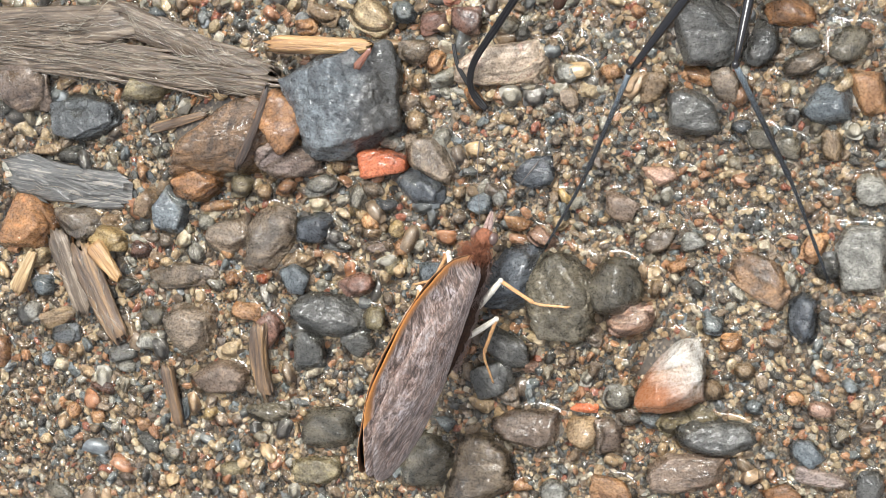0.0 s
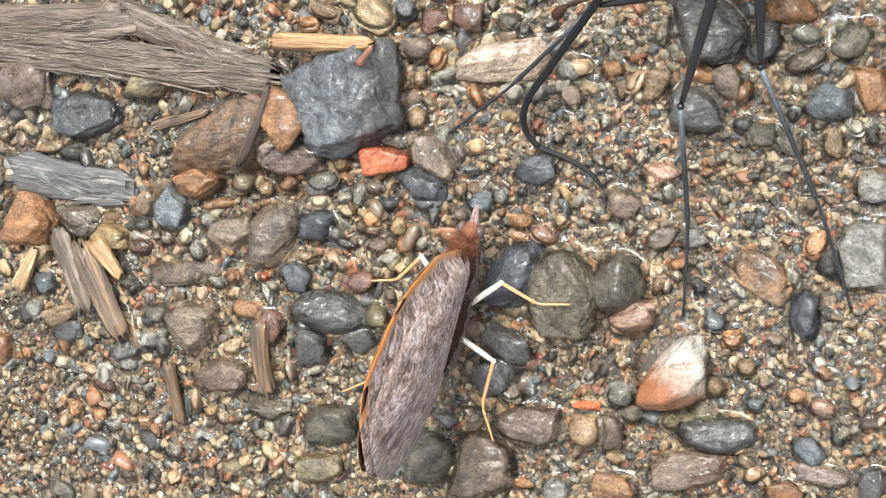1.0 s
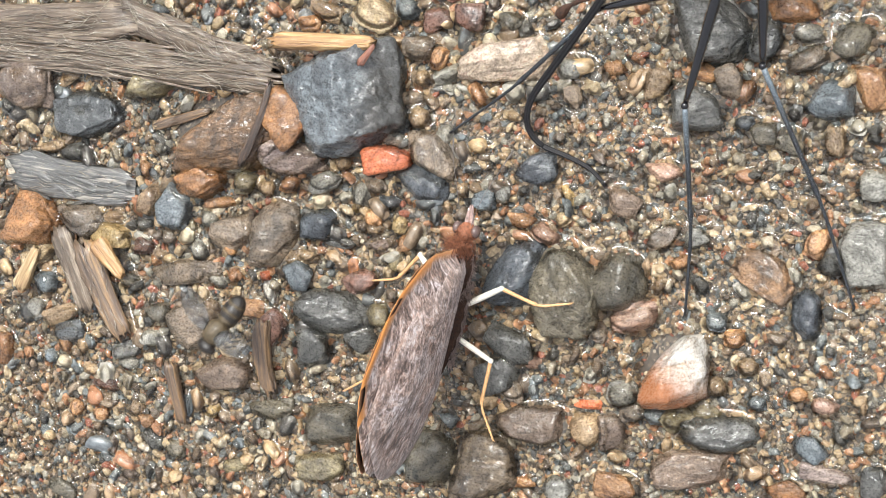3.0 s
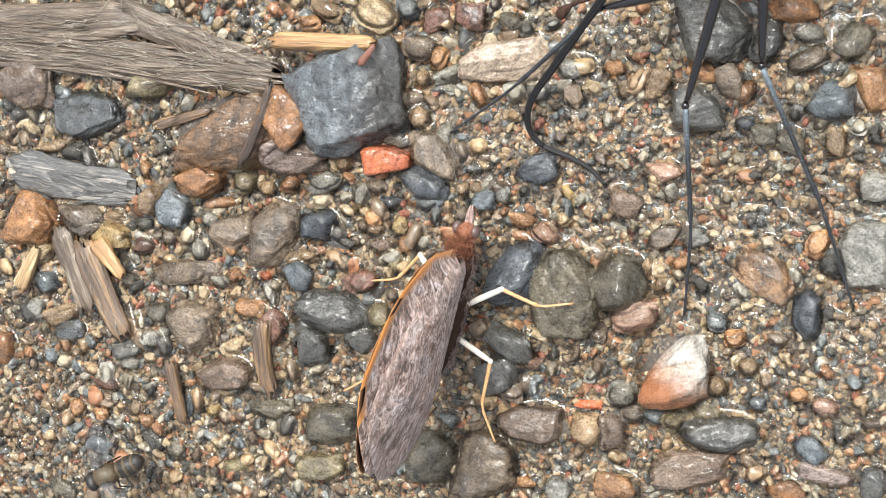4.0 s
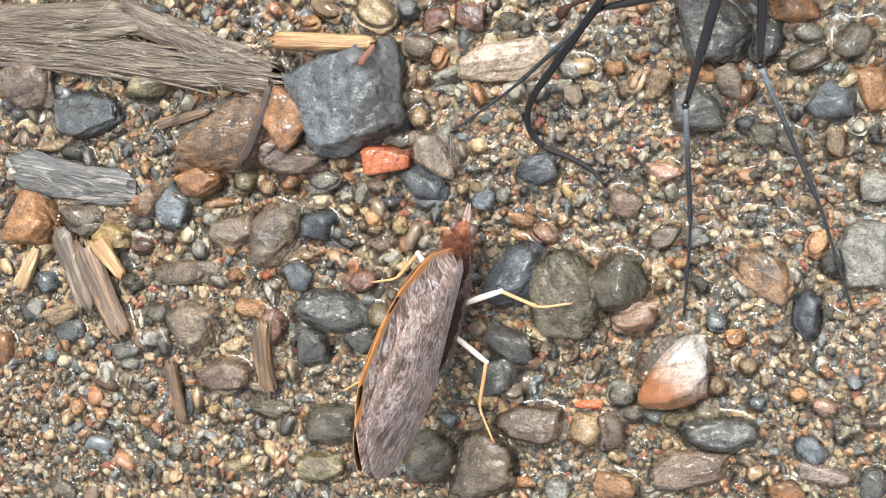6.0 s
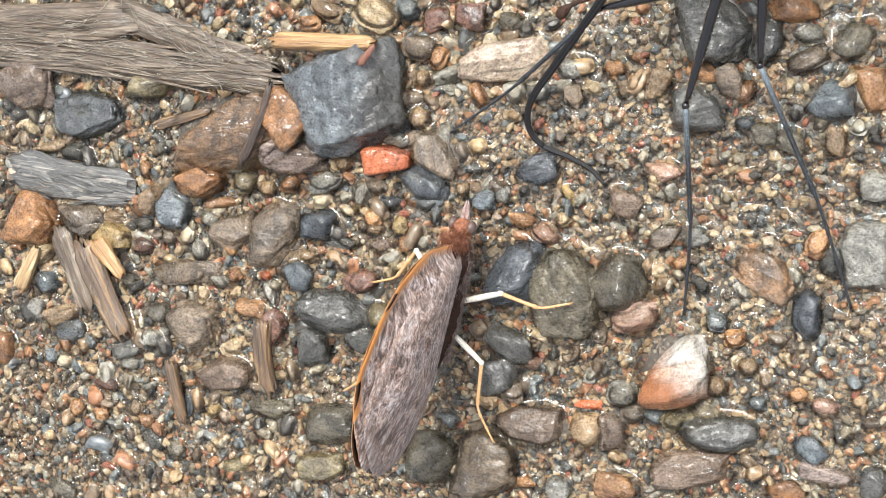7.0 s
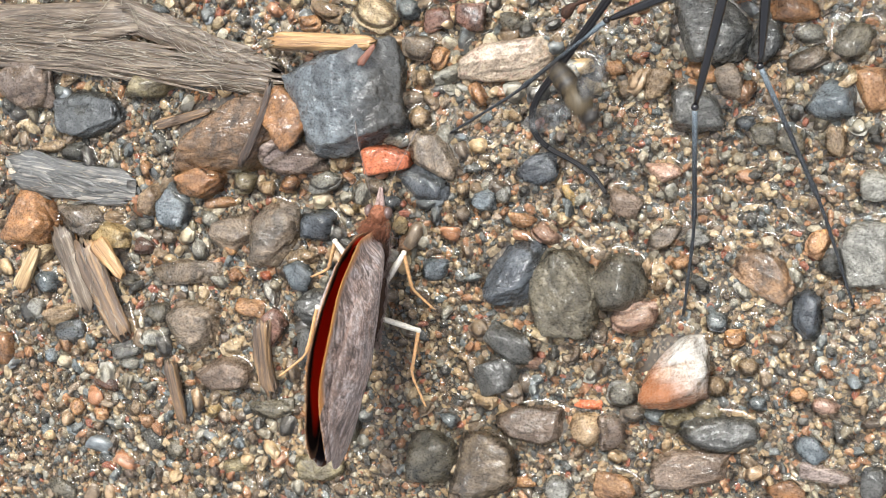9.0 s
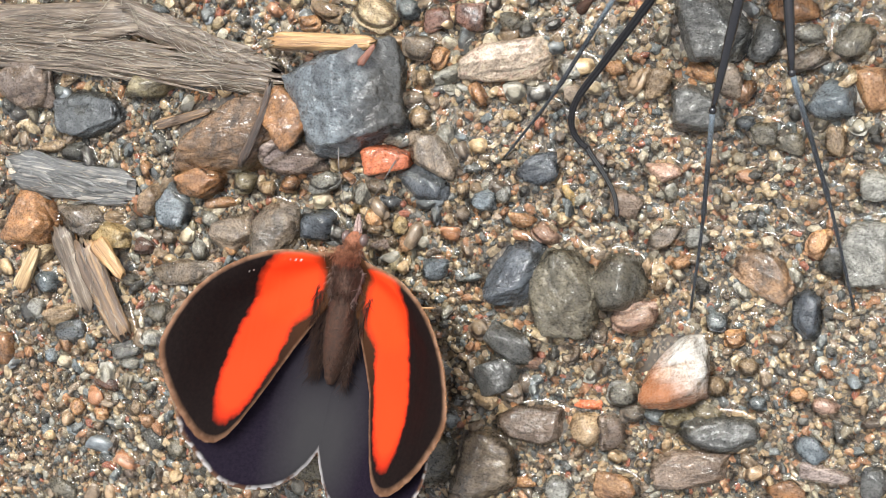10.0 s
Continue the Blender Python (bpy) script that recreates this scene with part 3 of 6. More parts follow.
lay_stone("stone", "darkgrey", -13.6, -7.2, 9.4, 5.1, 2.1, 0, 5, 38, cuts=((152, 0.97, 20), (79, 0.88, 20), (33, 0.69, 20), (-16, 1.04, 20), (-80, 0.97, 20), (-142, 0.68, 20), (100, 0.75, 55)), facets=3)
lay_stone("pebble", "olive", -8.1, -7.7, 3.2, 2.9, 1.4, 0, 5, 39)
lay_stone("stone", "bluedark", 8.3, -2.8, 6.9, 7.4, 2.6, 0, 6, 40, cuts=((146, 0.51, 18), (107, 0.73, 18), (25, 1.14, 18), (-28, 0.62, 18), (-68, 0.64, 18), (-154, 1.15, 18), (120, 0.75, 55)), facets=3)
lay_stone("rock", "greygreen", 14.0, -4.9, 7.6, 9.7, 3.6, 0, 6, 41, cuts=((127, 0.93, 20), (86, 0.98, 20), (25, 1.01, 20), (8, 0.93, 20), (-49, 0.99, 20), (-89, 0.99, 20), (-158, 1.0, 20), (-176, 0.97, 20), (150, 0.72, 55), (-70, 0.76, 50)), facets=3)
lay_stone("stone", "greygreen", 19.7, -3.7, 6.0, 5.7, 3.2, 0, 5, 42, cuts=((136, 0.79, 20), (85, 0.98, 20), (-1, 0.98, 20), (-39, 0.82, 20), (-85, 0.93, 20), (-166, 0.94, 20), (140, 0.75, 55)), facets=3)
lay_stone("pebble", "pink", 21.2, -7.2, 5.1, 3.6, 1.7, 0, 9, 43, cuts=((133, 0.73, 14), (78, 0.98, 14), (-15, 0.76, 14), (-54, 0.66, 14), (-106, 1.03, 14), (-173, 0.98, 14), (60, 0.75, 60)), facets=3)
lay_stone("stone", "darkgrey", 7.7, -10.5, 5.8, 3.5, 1.8, -30, 6, 44)
lay_stone("stone", "darkgrey", 6.1, -13.6, 4.9, 3.9, 1.9, 20, 6, 45)
lay_stone("pebble", "brown", 7.6, -15.4, 3.2, 2.4, 1.2, -20, 6, 46)
lay_stone("stone", "darkgrey", 30.2, -19.4, 8.4, 3.8, 1.9, 0, 6, 47, cuts=((127, 1.0, 16), (79, 0.92, 16), (13, 0.93, 16), (-44, 0.85, 16), (-94, 0.98, 16), (-172, 0.92, 16), (100, 0.75, 55)), facets=3)
lay_stone("pebble", "bluegrey", 23.4, -17.8, 2.5, 1.8, 1.1, -10, 7, 48)
lay_stone("pebble", "olive", 25.5, -17.7, 3.2, 2.9, 1.4, 40, 6, 49)
lay_stone("pebble", "tan", 15.7, -19.6, 3.6, 3.7, 1.7, 0, 9, 50, cuts=((151, 1.05, 12), (92, 0.97, 12), (13, 0.92, 12), (-48, 0.84, 12), (-116, 0.83, 12), (-166, 0.88, 12), (160, 0.75, 55)), facets=3)
lay_stone("stone", "pinkbrown", 9.8, -19.3, 8.3, 4.1, 1.2, 0, 8, 51, cuts=((130, 0.96, 10), (83, 0.96, 10), (4, 0.97, 10), (-51, 0.95, 10), (-111, 0.83, 10), (-163, 0.83, 10)), facets=3)
lay_stone("rock", "brownwet", 4.0, -23.9, 7.3, 7.6, 3.4, 0, 9, 52, cuts=((141, 1.06, 12), (87, 0.97, 12), (48, 0.97, 12), (4, 0.97, 12), (-64, 0.8, 12), (-101, 1.02, 12), (178, 0.97, 12), (150, 0.7, 50)), facets=3)
lay_stone("stone", "darkolive", -2.1, -23.3, 5.8, 5.9, 2.4, 0, 7, 53, cuts=((147, 0.79, 14), (87, 0.98, 14), (20, 1.02, 14), (-23, 0.82, 14), (-87, 0.94, 14), (173, 0.87, 14)), facets=3)
lay_stone("stone", "darkolive", -14.1, -20.5, 6.7, 5.1, 2.4, 0, 6, 54, cuts=((135, 0.89, 16), (86, 0.98, 16), (9, 0.96, 16), (-37, 0.88, 16), (-92, 0.99, 16), (174, 0.89, 16)), facets=3)
lay_stone("stone", "olive", -15.7, -25.3, 6.3, 3.3, 1.4, 0, 7, 55, cuts=((104, 0.78, 14), (13, 0.96, 14), (-38, 0.82, 14), (-94, 0.98, 14), (-177, 0.97, 14)), facets=3)
lay_stone("stone", "mud", 18.5, -19.9, 3.4, 4.3, 1.0, 0, 7, 56, cuts=((83, 0.86, 10), (12, 0.88, 10), (-73, 0.74, 10), (-173, 0.87, 10)), facets=3)
lay_stone("pebble", "orange", 19.1, -25.6, 4.6, 2.6, 1.3, -8, 6, 57)
lay_stone("pebble", "rust", 36.7, -25.2, 3.9, 2.5, 1.2, 0, 6, 58)
lay_stone("stone", "pinkbrown", 27.0, -23.5, 8.3, 4.2, 1.1, 0, 8, 59, cuts=((150, 0.88, 10), (90, 1.0, 10), (-11, 0.78, 10), (-61, 0.72, 10), (-99, 1.04, 10), (-176, 1.0, 10)), facets=3)
lay_stone("stone", "bluedark", 38.9, -6.7, 2.8, 5.1, 1.5, 0, 7, 60, cuts=((106, 0.92, 14), (66, 0.98, 14), (-9, 0.89, 14), (-75, 0.9, 14), (-123, 0.98, 14), (177, 0.97, 14)), facets=3)
lay_stone("stone", "palegrey", 44.5, -0.7, 4.9, 6.5, 1.6, 0, 8, 61, cuts=((133, 1.01, 12), (90, 1.0, 12), (0, 1.0, 12), (-90, 0.99, 12), (-167, 0.88, 12)), facets=3)
lay_stone("pebble", "bluegrey", 29.9, -7.6, 2.5, 1.9, 1.0, -10, 6, 62)
lay_stone("pebble", "palegrey", 27.8, 1.0, 2.9, 2.2, 1.1, -5, 7, 63)
lay_stone("pebble", "bluegrey", 39.1, -20.5, 2.5, 3.1, 1.2, -55, 7, 64)
lay_stone("pebble", "pinkgrey", 40.8, -23.1, 5.1, 1.9, 0.8, -8, 7, 65)
lay_stone("stone", "orange", 45.2, 16.1, 3.6, 4.7, 1.9, 0, 9, 66, cuts=((96, 0.93, 14), (11, 0.81, 14), (-84, 0.97, 14), (-160, 0.58, 14), (-154, 0.54, 14)), facets=3)
# seeds 67, 69, 71 and 72: darker colours stand in for shade at top right
lay_stone("pebble", "greygreen", 43.9, 20.5, 3.2, 3.6, 1.6, 60, 7, 67)
lay_stone("stone", "darkgrey", 28.4, 14.6, 5.2, 4.6, 2.2, 0, 8, 68, cuts=((107, 1.04, 14), (54, 0.64, 14), (11, 0.82, 14), (-80, 1.0, 14), (-103, 0.96, 14), (-178, 0.98, 14)), facets=3)
lay_stone("pebble", "brown", 31.6, 16.8, 3.1, 4.0, 1.6, -60, 7, 69)
lay_stone("pebble", "orange", 29.3, 18.1, 3.9, 1.9, 0.9, -25, 7, 70)
lay_stone("stone", "darkgrey", 29.8, 22.6, 7.8, 7.3, 2.2, 0, 7, 71, cuts=((82, 0.86, 14), (40, 0.63, 14), (-36, 0.93, 14), (-89, 0.99, 14), (-165, 0.71, 14)), facets=3)
lay_stone("stone", "darkgrey", 35.2, 21.1, 3.6, 4.5, 1.5, 70, 6, 72)
lay_stone("stone", "rust", 37.7, 24.0, 5.2, 3.2, 1.6, 0, 6, 73)
lay_stone("pebble", "tan", 24.3, 17.2, 2.9, 2.9, 1.4, 0, 5, 74)
lay_stone("pebble", "pink", 24.6, 8.0, 3.9, 2.0, 1.1, 0, 9, 75, cuts=((92, 0.98, 14), (21, 0.82, 14), (-57, 0.81, 14), (-154, 0.49, 14)), facets=3)
lay_stone("stone", "sandstone", 7.9, 20.5, 10.1, 4.4, 2.6, 0, 10, 76, cuts=((142, 0.75, 12), (103, 0.78, 12), (7, 0.99, 12), (-18, 0.96, 12), (-88, 0.99, 12), (-118, 1.02, 12), (-173, 1.0, 12), (-85, 0.72, 45)), facets=3)
lay_stone("pebble", "redbrown", 4.3, 25.0, 3.6, 2.9, 1.4, 0, 5, 77)
lay_stone("stone", "cream", -7.1, 26.3, 5.1, 3.6, 1.8, -30, 7, 78)
lay_stone("pebble", "orange", 0.2, 21.0, 2.2, 2.6, 1.3, 70, 8, 79)
lay_stone("pebble", "brown", -1.9, 22.1, 3.9, 2.6, 1.3, 0, 6, 80)
lay_stone("pebble", "redbrown", 0.1, 25.3, 3.2, 2.6, 1.3, 20, 6, 81)
lay_stone("pebble", "orange", -15.2, 25.5, 2.8, 1.9, 0.9, 0, 6, 82)
lay_stone("pebble", "tan", -1.8, 18.8, 2.0, 1.9, 1.1, 0, 6, 83)
lay_stone("pebble", "rust", -4.2, 19.0, 1.4, 2.5, 0.8, 80, 7, 84)
lay_stone("pebble", "rust", 4.8, 16.7, 1.6, 2.9, 0.8, -65, 8, 85)
# seeds 86 and 87 also coloured darker for the shade at top right
lay_stone("pebble", "greygreen", 34.8, 11.6, 2.8, 2.4, 1.2, 0, 5, 86)
lay_stone("pebble", "greygreen", 37.7, 10.9, 2.9, 2.2, 1.1, -20, 6, 87)
lay_stone("pebble", "palegrey", 45.6, 6.3, 3.2, 3.0, 1.5, 0, 5, 88)
lay_stone("pebble", "pinkbrown", 20.2, 4.8, 3.6, 2.8, 1.4, -30, 6, 89)
lay_stone("stone", "bluedark", 11.1, 8.5, 4.5, 3.6, 1.6, 0, 6, 90)
lay_stone("pebble", "bluegrey", 4.9, 5.5, 2.8, 2.5, 1.2, 0, 5, 91)
lay_stone("pebble", "orange", 9.3, 3.1, 3.2, 1.6, 0.8, -5, 6, 92)
lay_stone("pebble", "pink", 11.8, 1.6, 3.4, 2.0, 1.0, -30, 6, 93)
lay_stone("pebble", "yellow", 14.4, 5.8, 1.2, 2.6, 0.6, -60, 7, 94)
lay_stone("pebble", "cream", 13.8, 3.2, 1.8, 1.5, 0.9, 20, 7, 95)
lay_stone("pebble", "brown", 24.6, 1.3, 3.9, 2.2, 1.1, 30, 6, 96)
lay_stone("stone", "brown", -31.5, -9.3, 7.0, 5.7, 2.2, 0, 7, 97, cuts=((131, 1.01, 16), (74, 0.85, 16), (13, 0.91, 16), (-54, 0.79, 16), (-103, 0.98, 16), (-178, 0.98, 16)), facets=3)
lay_stone("pebble", "palegrey", -37.2, -10.6, 2.9, 2.1, 1.2, -8, 4, 98)
lay_stone("stone", "pinkbrown", -27.9, -14.8, 7.4, 4.1, 2.0, 0, 8, 99, cuts=((131, 0.64, 14), (50, 0.88, 14), (-12, 0.91, 14), (-79, 0.89, 14), (-152, 0.89, 14)), facets=3)
lay_stone("pebble", "redbrown", -21.3, -9.2, 3.9, 3.0, 1.5, 40, 6, 100)
lay_stone("stone", "darkgrey", -16.3, -11.1, 4.5, 4.1, 1.9, 0, 5, 101)
lay_stone("stone", "darkgrey", -10.0, -10.2, 3.9, 3.8, 1.5, 0, 5, 102)
lay_stone("pebble", "white", -21.5, -4.9, 1.2, 2.8, 0.6, -80, 6, 103)
lay_stone("pebble", "bluegrey", 0.2, -19.2, 2.1, 2.0, 1.0, 0, 5, 104)
lay_stone("pebble", "bluegrey", -0.9, -2.4, 2.9, 2.5, 1.2, 0, 5, 105)
lay_stone("pebble", "rust", -58.5, -12.7, 2.9, 4.4, 1.4, 80, 5, 106)
lay_stone("pebble", "tan", -50.2, -8.3, 4.4, 2.5, 1.2, 15, 6, 107)
lay_stone("pebble", "palegrey", -53.8, -7.3, 2.9, 2.5, 1.2, 0, 6, 108)
lay_stone("pebble", "bluegrey", -51.9, -4.1, 3.1, 2.6, 1.3, 0, 6, 109)
lay_stone("pebble", "bluegrey", -51.8, -13.3, 1.6, 1.9, 1.0, 0, 8, 110)
lay_stone("pebble", "greygreen", -40.3, -3.7, 2.8, 2.1, 1.1, 0, 6, 111)
lay_stone("pebble", "greygreen", -36.2, -7.7, 3.2, 2.8, 1.4, 30, 6, 112)
lay_stone("pebble", "slate", -49.1, -10.2, 4.1, 2.8, 1.1, 0, 6, 113)
lay_stone("pebble", "orange", -24.1, -6.9, 3.8, 2.1, 1.1, -5, 6, 114)
lay_stone("pebble", "tan", -29.0, -6.8, 2.4, 1.6, 0.8, -20, 5, 115)
lay_stone("pebble", "orange", -25.8, -3.2, 1.8, 1.6, 1.0, 45, 6, 116)
lay_stone("pebble", "palegrey", -28.1, -3.6, 2.6, 1.6, 0.8, -25, 6, 117)
lay_stone("pebble", "palegrey", -9.4, 6.1, 2.0, 3.2, 1.0, 75, 8, 118)
lay_stone("pebble", "yellow", -10.0, 5.1, 1.1, 2.1, 0.7, 65, 8, 119)
lay_stone("pebble", "orange", -8.1, 3.6, 2.1, 2.0, 1.2, 0, 6, 120)
lay_stone("pebble", "yellow", -5.1, 2.6, 2.1, 2.0, 1.2, 0, 6, 121)
lay_stone("pebble", "tan", -8.0, 2.3, 2.2, 1.6, 0.8, 0, 6, 122)
lay_stone("pebble", "bluedark", -6.0, 5.2, 2.4, 1.9, 0.9, 0, 6, 123)
lay_stone("pebble", "brown", -7.6, 7.1, 2.8, 1.9, 0.9, -10, 6, 124)
lay_stone("pebble", "tan", 2.7, 6.6, 1.6, 1.8, 1.0, 0, 6, 125)
lay_stone("pebble", "palegrey", 7.2, 5.9, 1.9, 1.9, 1.1, 0, 5, 126)
lay_stone("pebble", "orange", -4.1, 0.6, 2.0, 1.9, 1.1, 0, 6, 127)
lay_stone("pebble", "pinkgrey", -7.4, 0.4, 2.5, 1.4, 0.7, -10, 6, 128)
lay_stone("pebble", "darkgrey", -12.4, 1.0, 4.4, 1.6, 0.7, -15, 6, 129)
lay_stone("pebble", "redbrown", -9.7, -3.7, 3.9, 2.9, 1.3, 30, 6, 130)
lay_stone("pebble", "olive", -5.6, -1.5, 1.6, 2.5, 0.8, 60, 5, 131)
lay_stone("pebble", "brown", 16.8, -9.0, 2.8, 1.6, 0.8, -20, 6, 132)
lay_stone("pebble", "pink", 9.9, -12.3, 2.2, 1.9, 0.9, 0, 6, 133)
lay_stone("pebble", "tan", 22.4, -2.3, 1.2, 2.9, 0.6, 80, 5, 134)
lay_stone("pebble", "tan", 23.9, -3.8, 1.5, 2.1, 0.8, 60, 5, 135)
lay_stone("pebble", "orange", 26.3, -1.4, 2.1, 1.6, 0.8, 20, 6, 136)
lay_stone("pebble", "palegrey", 19.8, -15.6, 3.2, 2.8, 1.1, 0, 5, 137)
lay_stone("pebble", "brown", 20.9, -17.7, 2.8, 1.9, 0.9, 0, 5, 138)
lay_stone("pebble", "brick", 16.0, -16.9, 2.9, 1.0, 0.5, 0, 6, 139)
lay_stone("pebble", "tan", 29.6, -14.4, 2.6, 2.1, 1.1, 0, 6, 140)
lay_stone("pebble", "olive", 28.1, -17.1, 5.6, 2.8, 1.0, -30, 6, 141)
lay_stone("pebble", "pink", 40.7, -16.1, 2.6, 1.8, 0.9, -20, 6, 142)
lay_stone("pebble", "orange", 38.2, -15.0, 2.1, 1.5, 0.8, 0, 5, 143)
lay_stone("pebble", "tan", 33.1, -12.2, 2.1, 1.9, 0.9, 0, 6, 144)
lay_stone("pebble", "bluegrey", 33.9, -16.0, 1.9, 1.6, 0.8, 0, 6, 145)
lay_stone("pebble", "orange", 31.7, -9.3, 2.1, 1.9, 0.9, 0, 6, 146)
lay_stone("stone", "rustdark", 34.9, -2.4, 6.4, 4.2, 0.6, -30, 7, 147, sink=0.44)
lay_stone("pebble", "orange", 40.2, 0.7, 2.2, 3.2, 0.9, 60, 7, 148)
lay_stone("pebble", "darkgrey", 41.6, -1.3, 3.1, 2.8, 1.1, 0, 6, 149)
lay_stone("pebble", "rust", 33.1, 16.2, 2.5, 1.8, 0.9, 50, 6, 150)
lay_stone("pebble", "palegrey", 39.3, 21.5, 3.1, 1.9, 0.8, 0, 6, 151)
lay_stone("pebble", "brown", 39.3, 19.0, 4.1, 2.2, 0.9, 20, 6, 152)
lay_stone("pebble", "tan", 41.9, 10.8, 2.2, 2.8, 0.9, 80, 5, 153)
lay_stone("pebble", "bluedark", 33.1, 12.8, 1.9, 1.5, 0.8, 0, 5, 154)
lay_stone("pebble", "orange", 19.8, 19.0, 2.5, 1.9, 0.9, 0, 6, 155)
lay_stone("pebble", "palegrey", 15.0, 19.2, 2.5, 2.2, 1.1, 0, 5, 156)
lay_stone("pebble", "greygreen", 8.6, 24.3, 2.8, 2.1, 1.1, 0, 6, 157)
lay_stone("pebble", "bluegrey", -3.2, 26.5, 2.5, 2.5, 1.2, 0, 6, 158)
lay_stone("pebble", "tan", -13.0, 26.9, 3.8, 2.2, 1.1, -20, 6, 159)
lay_stone("pebble", "brown", -38.0, 28.2, 3.8, 2.8, 1.4, 0, 5, 160)
lay_stone("pebble", "bluegrey", -34.4, 27.8, 3.1, 2.1, 1.1, 0, 6, 161)
lay_stone("pebble", "darkgrey", -55.4, 18.2, 3.1, 2.9, 1.2, 0, 6, 162)
lay_stone("pebble", "tan", -47.1, 21.3, 3.8, 2.5, 1.0, 20, 6, 163)
lay_stone("pebble", "brown", -3.6, 16.4, 3.9, 2.1, 1.0, 15, 6, 164)
lay_stone("pebble", "palegrey", 0.9, 12.5, 1.9, 2.2, 0.9, 60, 5, 165)
lay_stone("pebble", "tan", -2.3, 14.5, 2.8, 2.2, 1.1, 10, 6, 166)
lay_stone("pebble", "bluedark", -4.4, 13.9, 2.2, 1.8, 0.9, -30, 6, 167)
lay_stone("pebble", "palegrey", -5.7, 12.7, 3.2, 2.5, 1.2, -30, 6, 168)
lay_stone("pebble", "pinkgrey", -9.2, 11.2, 4.1, 1.5, 0.8, 8, 6, 169)
lay_stone("pebble", "orange", -48.1, -19.5, 1.9, 2.1, 1.1, 80, 5, 170)
lay_stone("pebble", "orange", -38.6, -20.9, 2.1, 1.8, 1.1, 0, 5, 171)
lay_stone("pebble", "tan", -40.1, -19.2, 2.2, 1.9, 0.9, -40, 6, 172)
lay_stone("pebble", "orange", -44.9, -20.4, 1.9, 1.8, 0.9, 0, 5, 173)
lay_stone("pebble", "bluegrey", -33.0, -18.6, 1.6, 2.8, 0.8, 80, 6, 174)
lay_stone("pebble", "yellow", -29.6, -19.1, 2.1, 1.9, 0.9, 0, 6, 175)
lay_stone("pebble", "cream", -52.9, -23.3, 2.1, 1.5, 0.8, 10, 6, 176)
lay_stone("pebble", "orange", -49.7, -11.8, 1.5, 2.5, 0.8, -60, 6, 177)
lay_stone("pebble", "tan", -47.2, -11.7, 1.6, 2.6, 0.8, 80, 5, 178)
lay_stone("pebble", "tan", -45.8, -14.9, 2.8, 1.4, 0.7, -15, 6, 179)
lay_stone("pebble", "darkgrey", -40.8, -12.3, 3.9, 2.4, 1.0, 10, 6, 180)
lay_stone("pebble", "palegrey", -40.6, -14.0, 2.6, 1.8, 0.9, 0, 5, 181)
lay_stone("pebble", "greygreen", -21.9, -18.8, 5.6, 2.5, 0.5, 0, 6, 182)
lay_stone("pebble", "rust", -18.2, -19.4, 1.9, 1.1, 0.6, 20, 6, 183)
lay_stone("pebble", "white", -19.2, -24.6, 1.2, 1.2, 0.8, 0, 5, 184)
lay_stone("pebble", "darkgrey", -38.0, -23.3, 3.8, 2.1, 0.6, -30, 6, 185)
lay_stone("pebble", "greygreen", -34.9, -24.2, 2.5, 2.2, 0.9, 0, 6, 186)
lay_stone("pebble", "olive", -26.6, -25.8, 3.1, 1.9, 0.8, 15, 6, 187)
lay_stone("pebble", "greygreen", -51.3, -30.0, 4.1, 2.5, 0.8, 0, 6, 188)
lay_stone("pebble", "orange", 8.8, -25.8, 3.2, 1.2, 0.6, 0, 6, 189)
lay_stone("pebble", "palegrey", 12.4, -26.2, 2.8, 2.8, 1.1, 50, 8, 190)
lay_stone("pebble", "darkgrey", 45.6, -23.7, 2.8, 3.1, 1.1, 0, 5, 191)
lay_stone("pebble", "orange", -26.1, 0.1, 1.4, 1.9, 0.8, -50, 6, 192)
lay_stone("pebble", "brown", -34.6, 1.4, 2.0, 1.9, 0.9, -30, 6, 193)
lay_stone("pebble", "redbrown", -38.1, 0.4, 3.1, 2.1, 0.9, 0, 6, 194)
lay_stone("pebble", "palegrey", -30.5, -0.2, 2.1, 2.6, 1.1, -50, 7, 195)
lay_stone("pebble", "olive", -32.3, 2.4, 2.8, 1.4, 0.7, 25, 6, 196)
lay_stone("pebble", "tan", -41.9, 3.8, 2.8, 1.6, 0.8, 0, 6, 197)
lay_stone("pebble", "darkgrey", -37.6, 3.1, 2.5, 1.5, 0.8, -10, 6, 198)

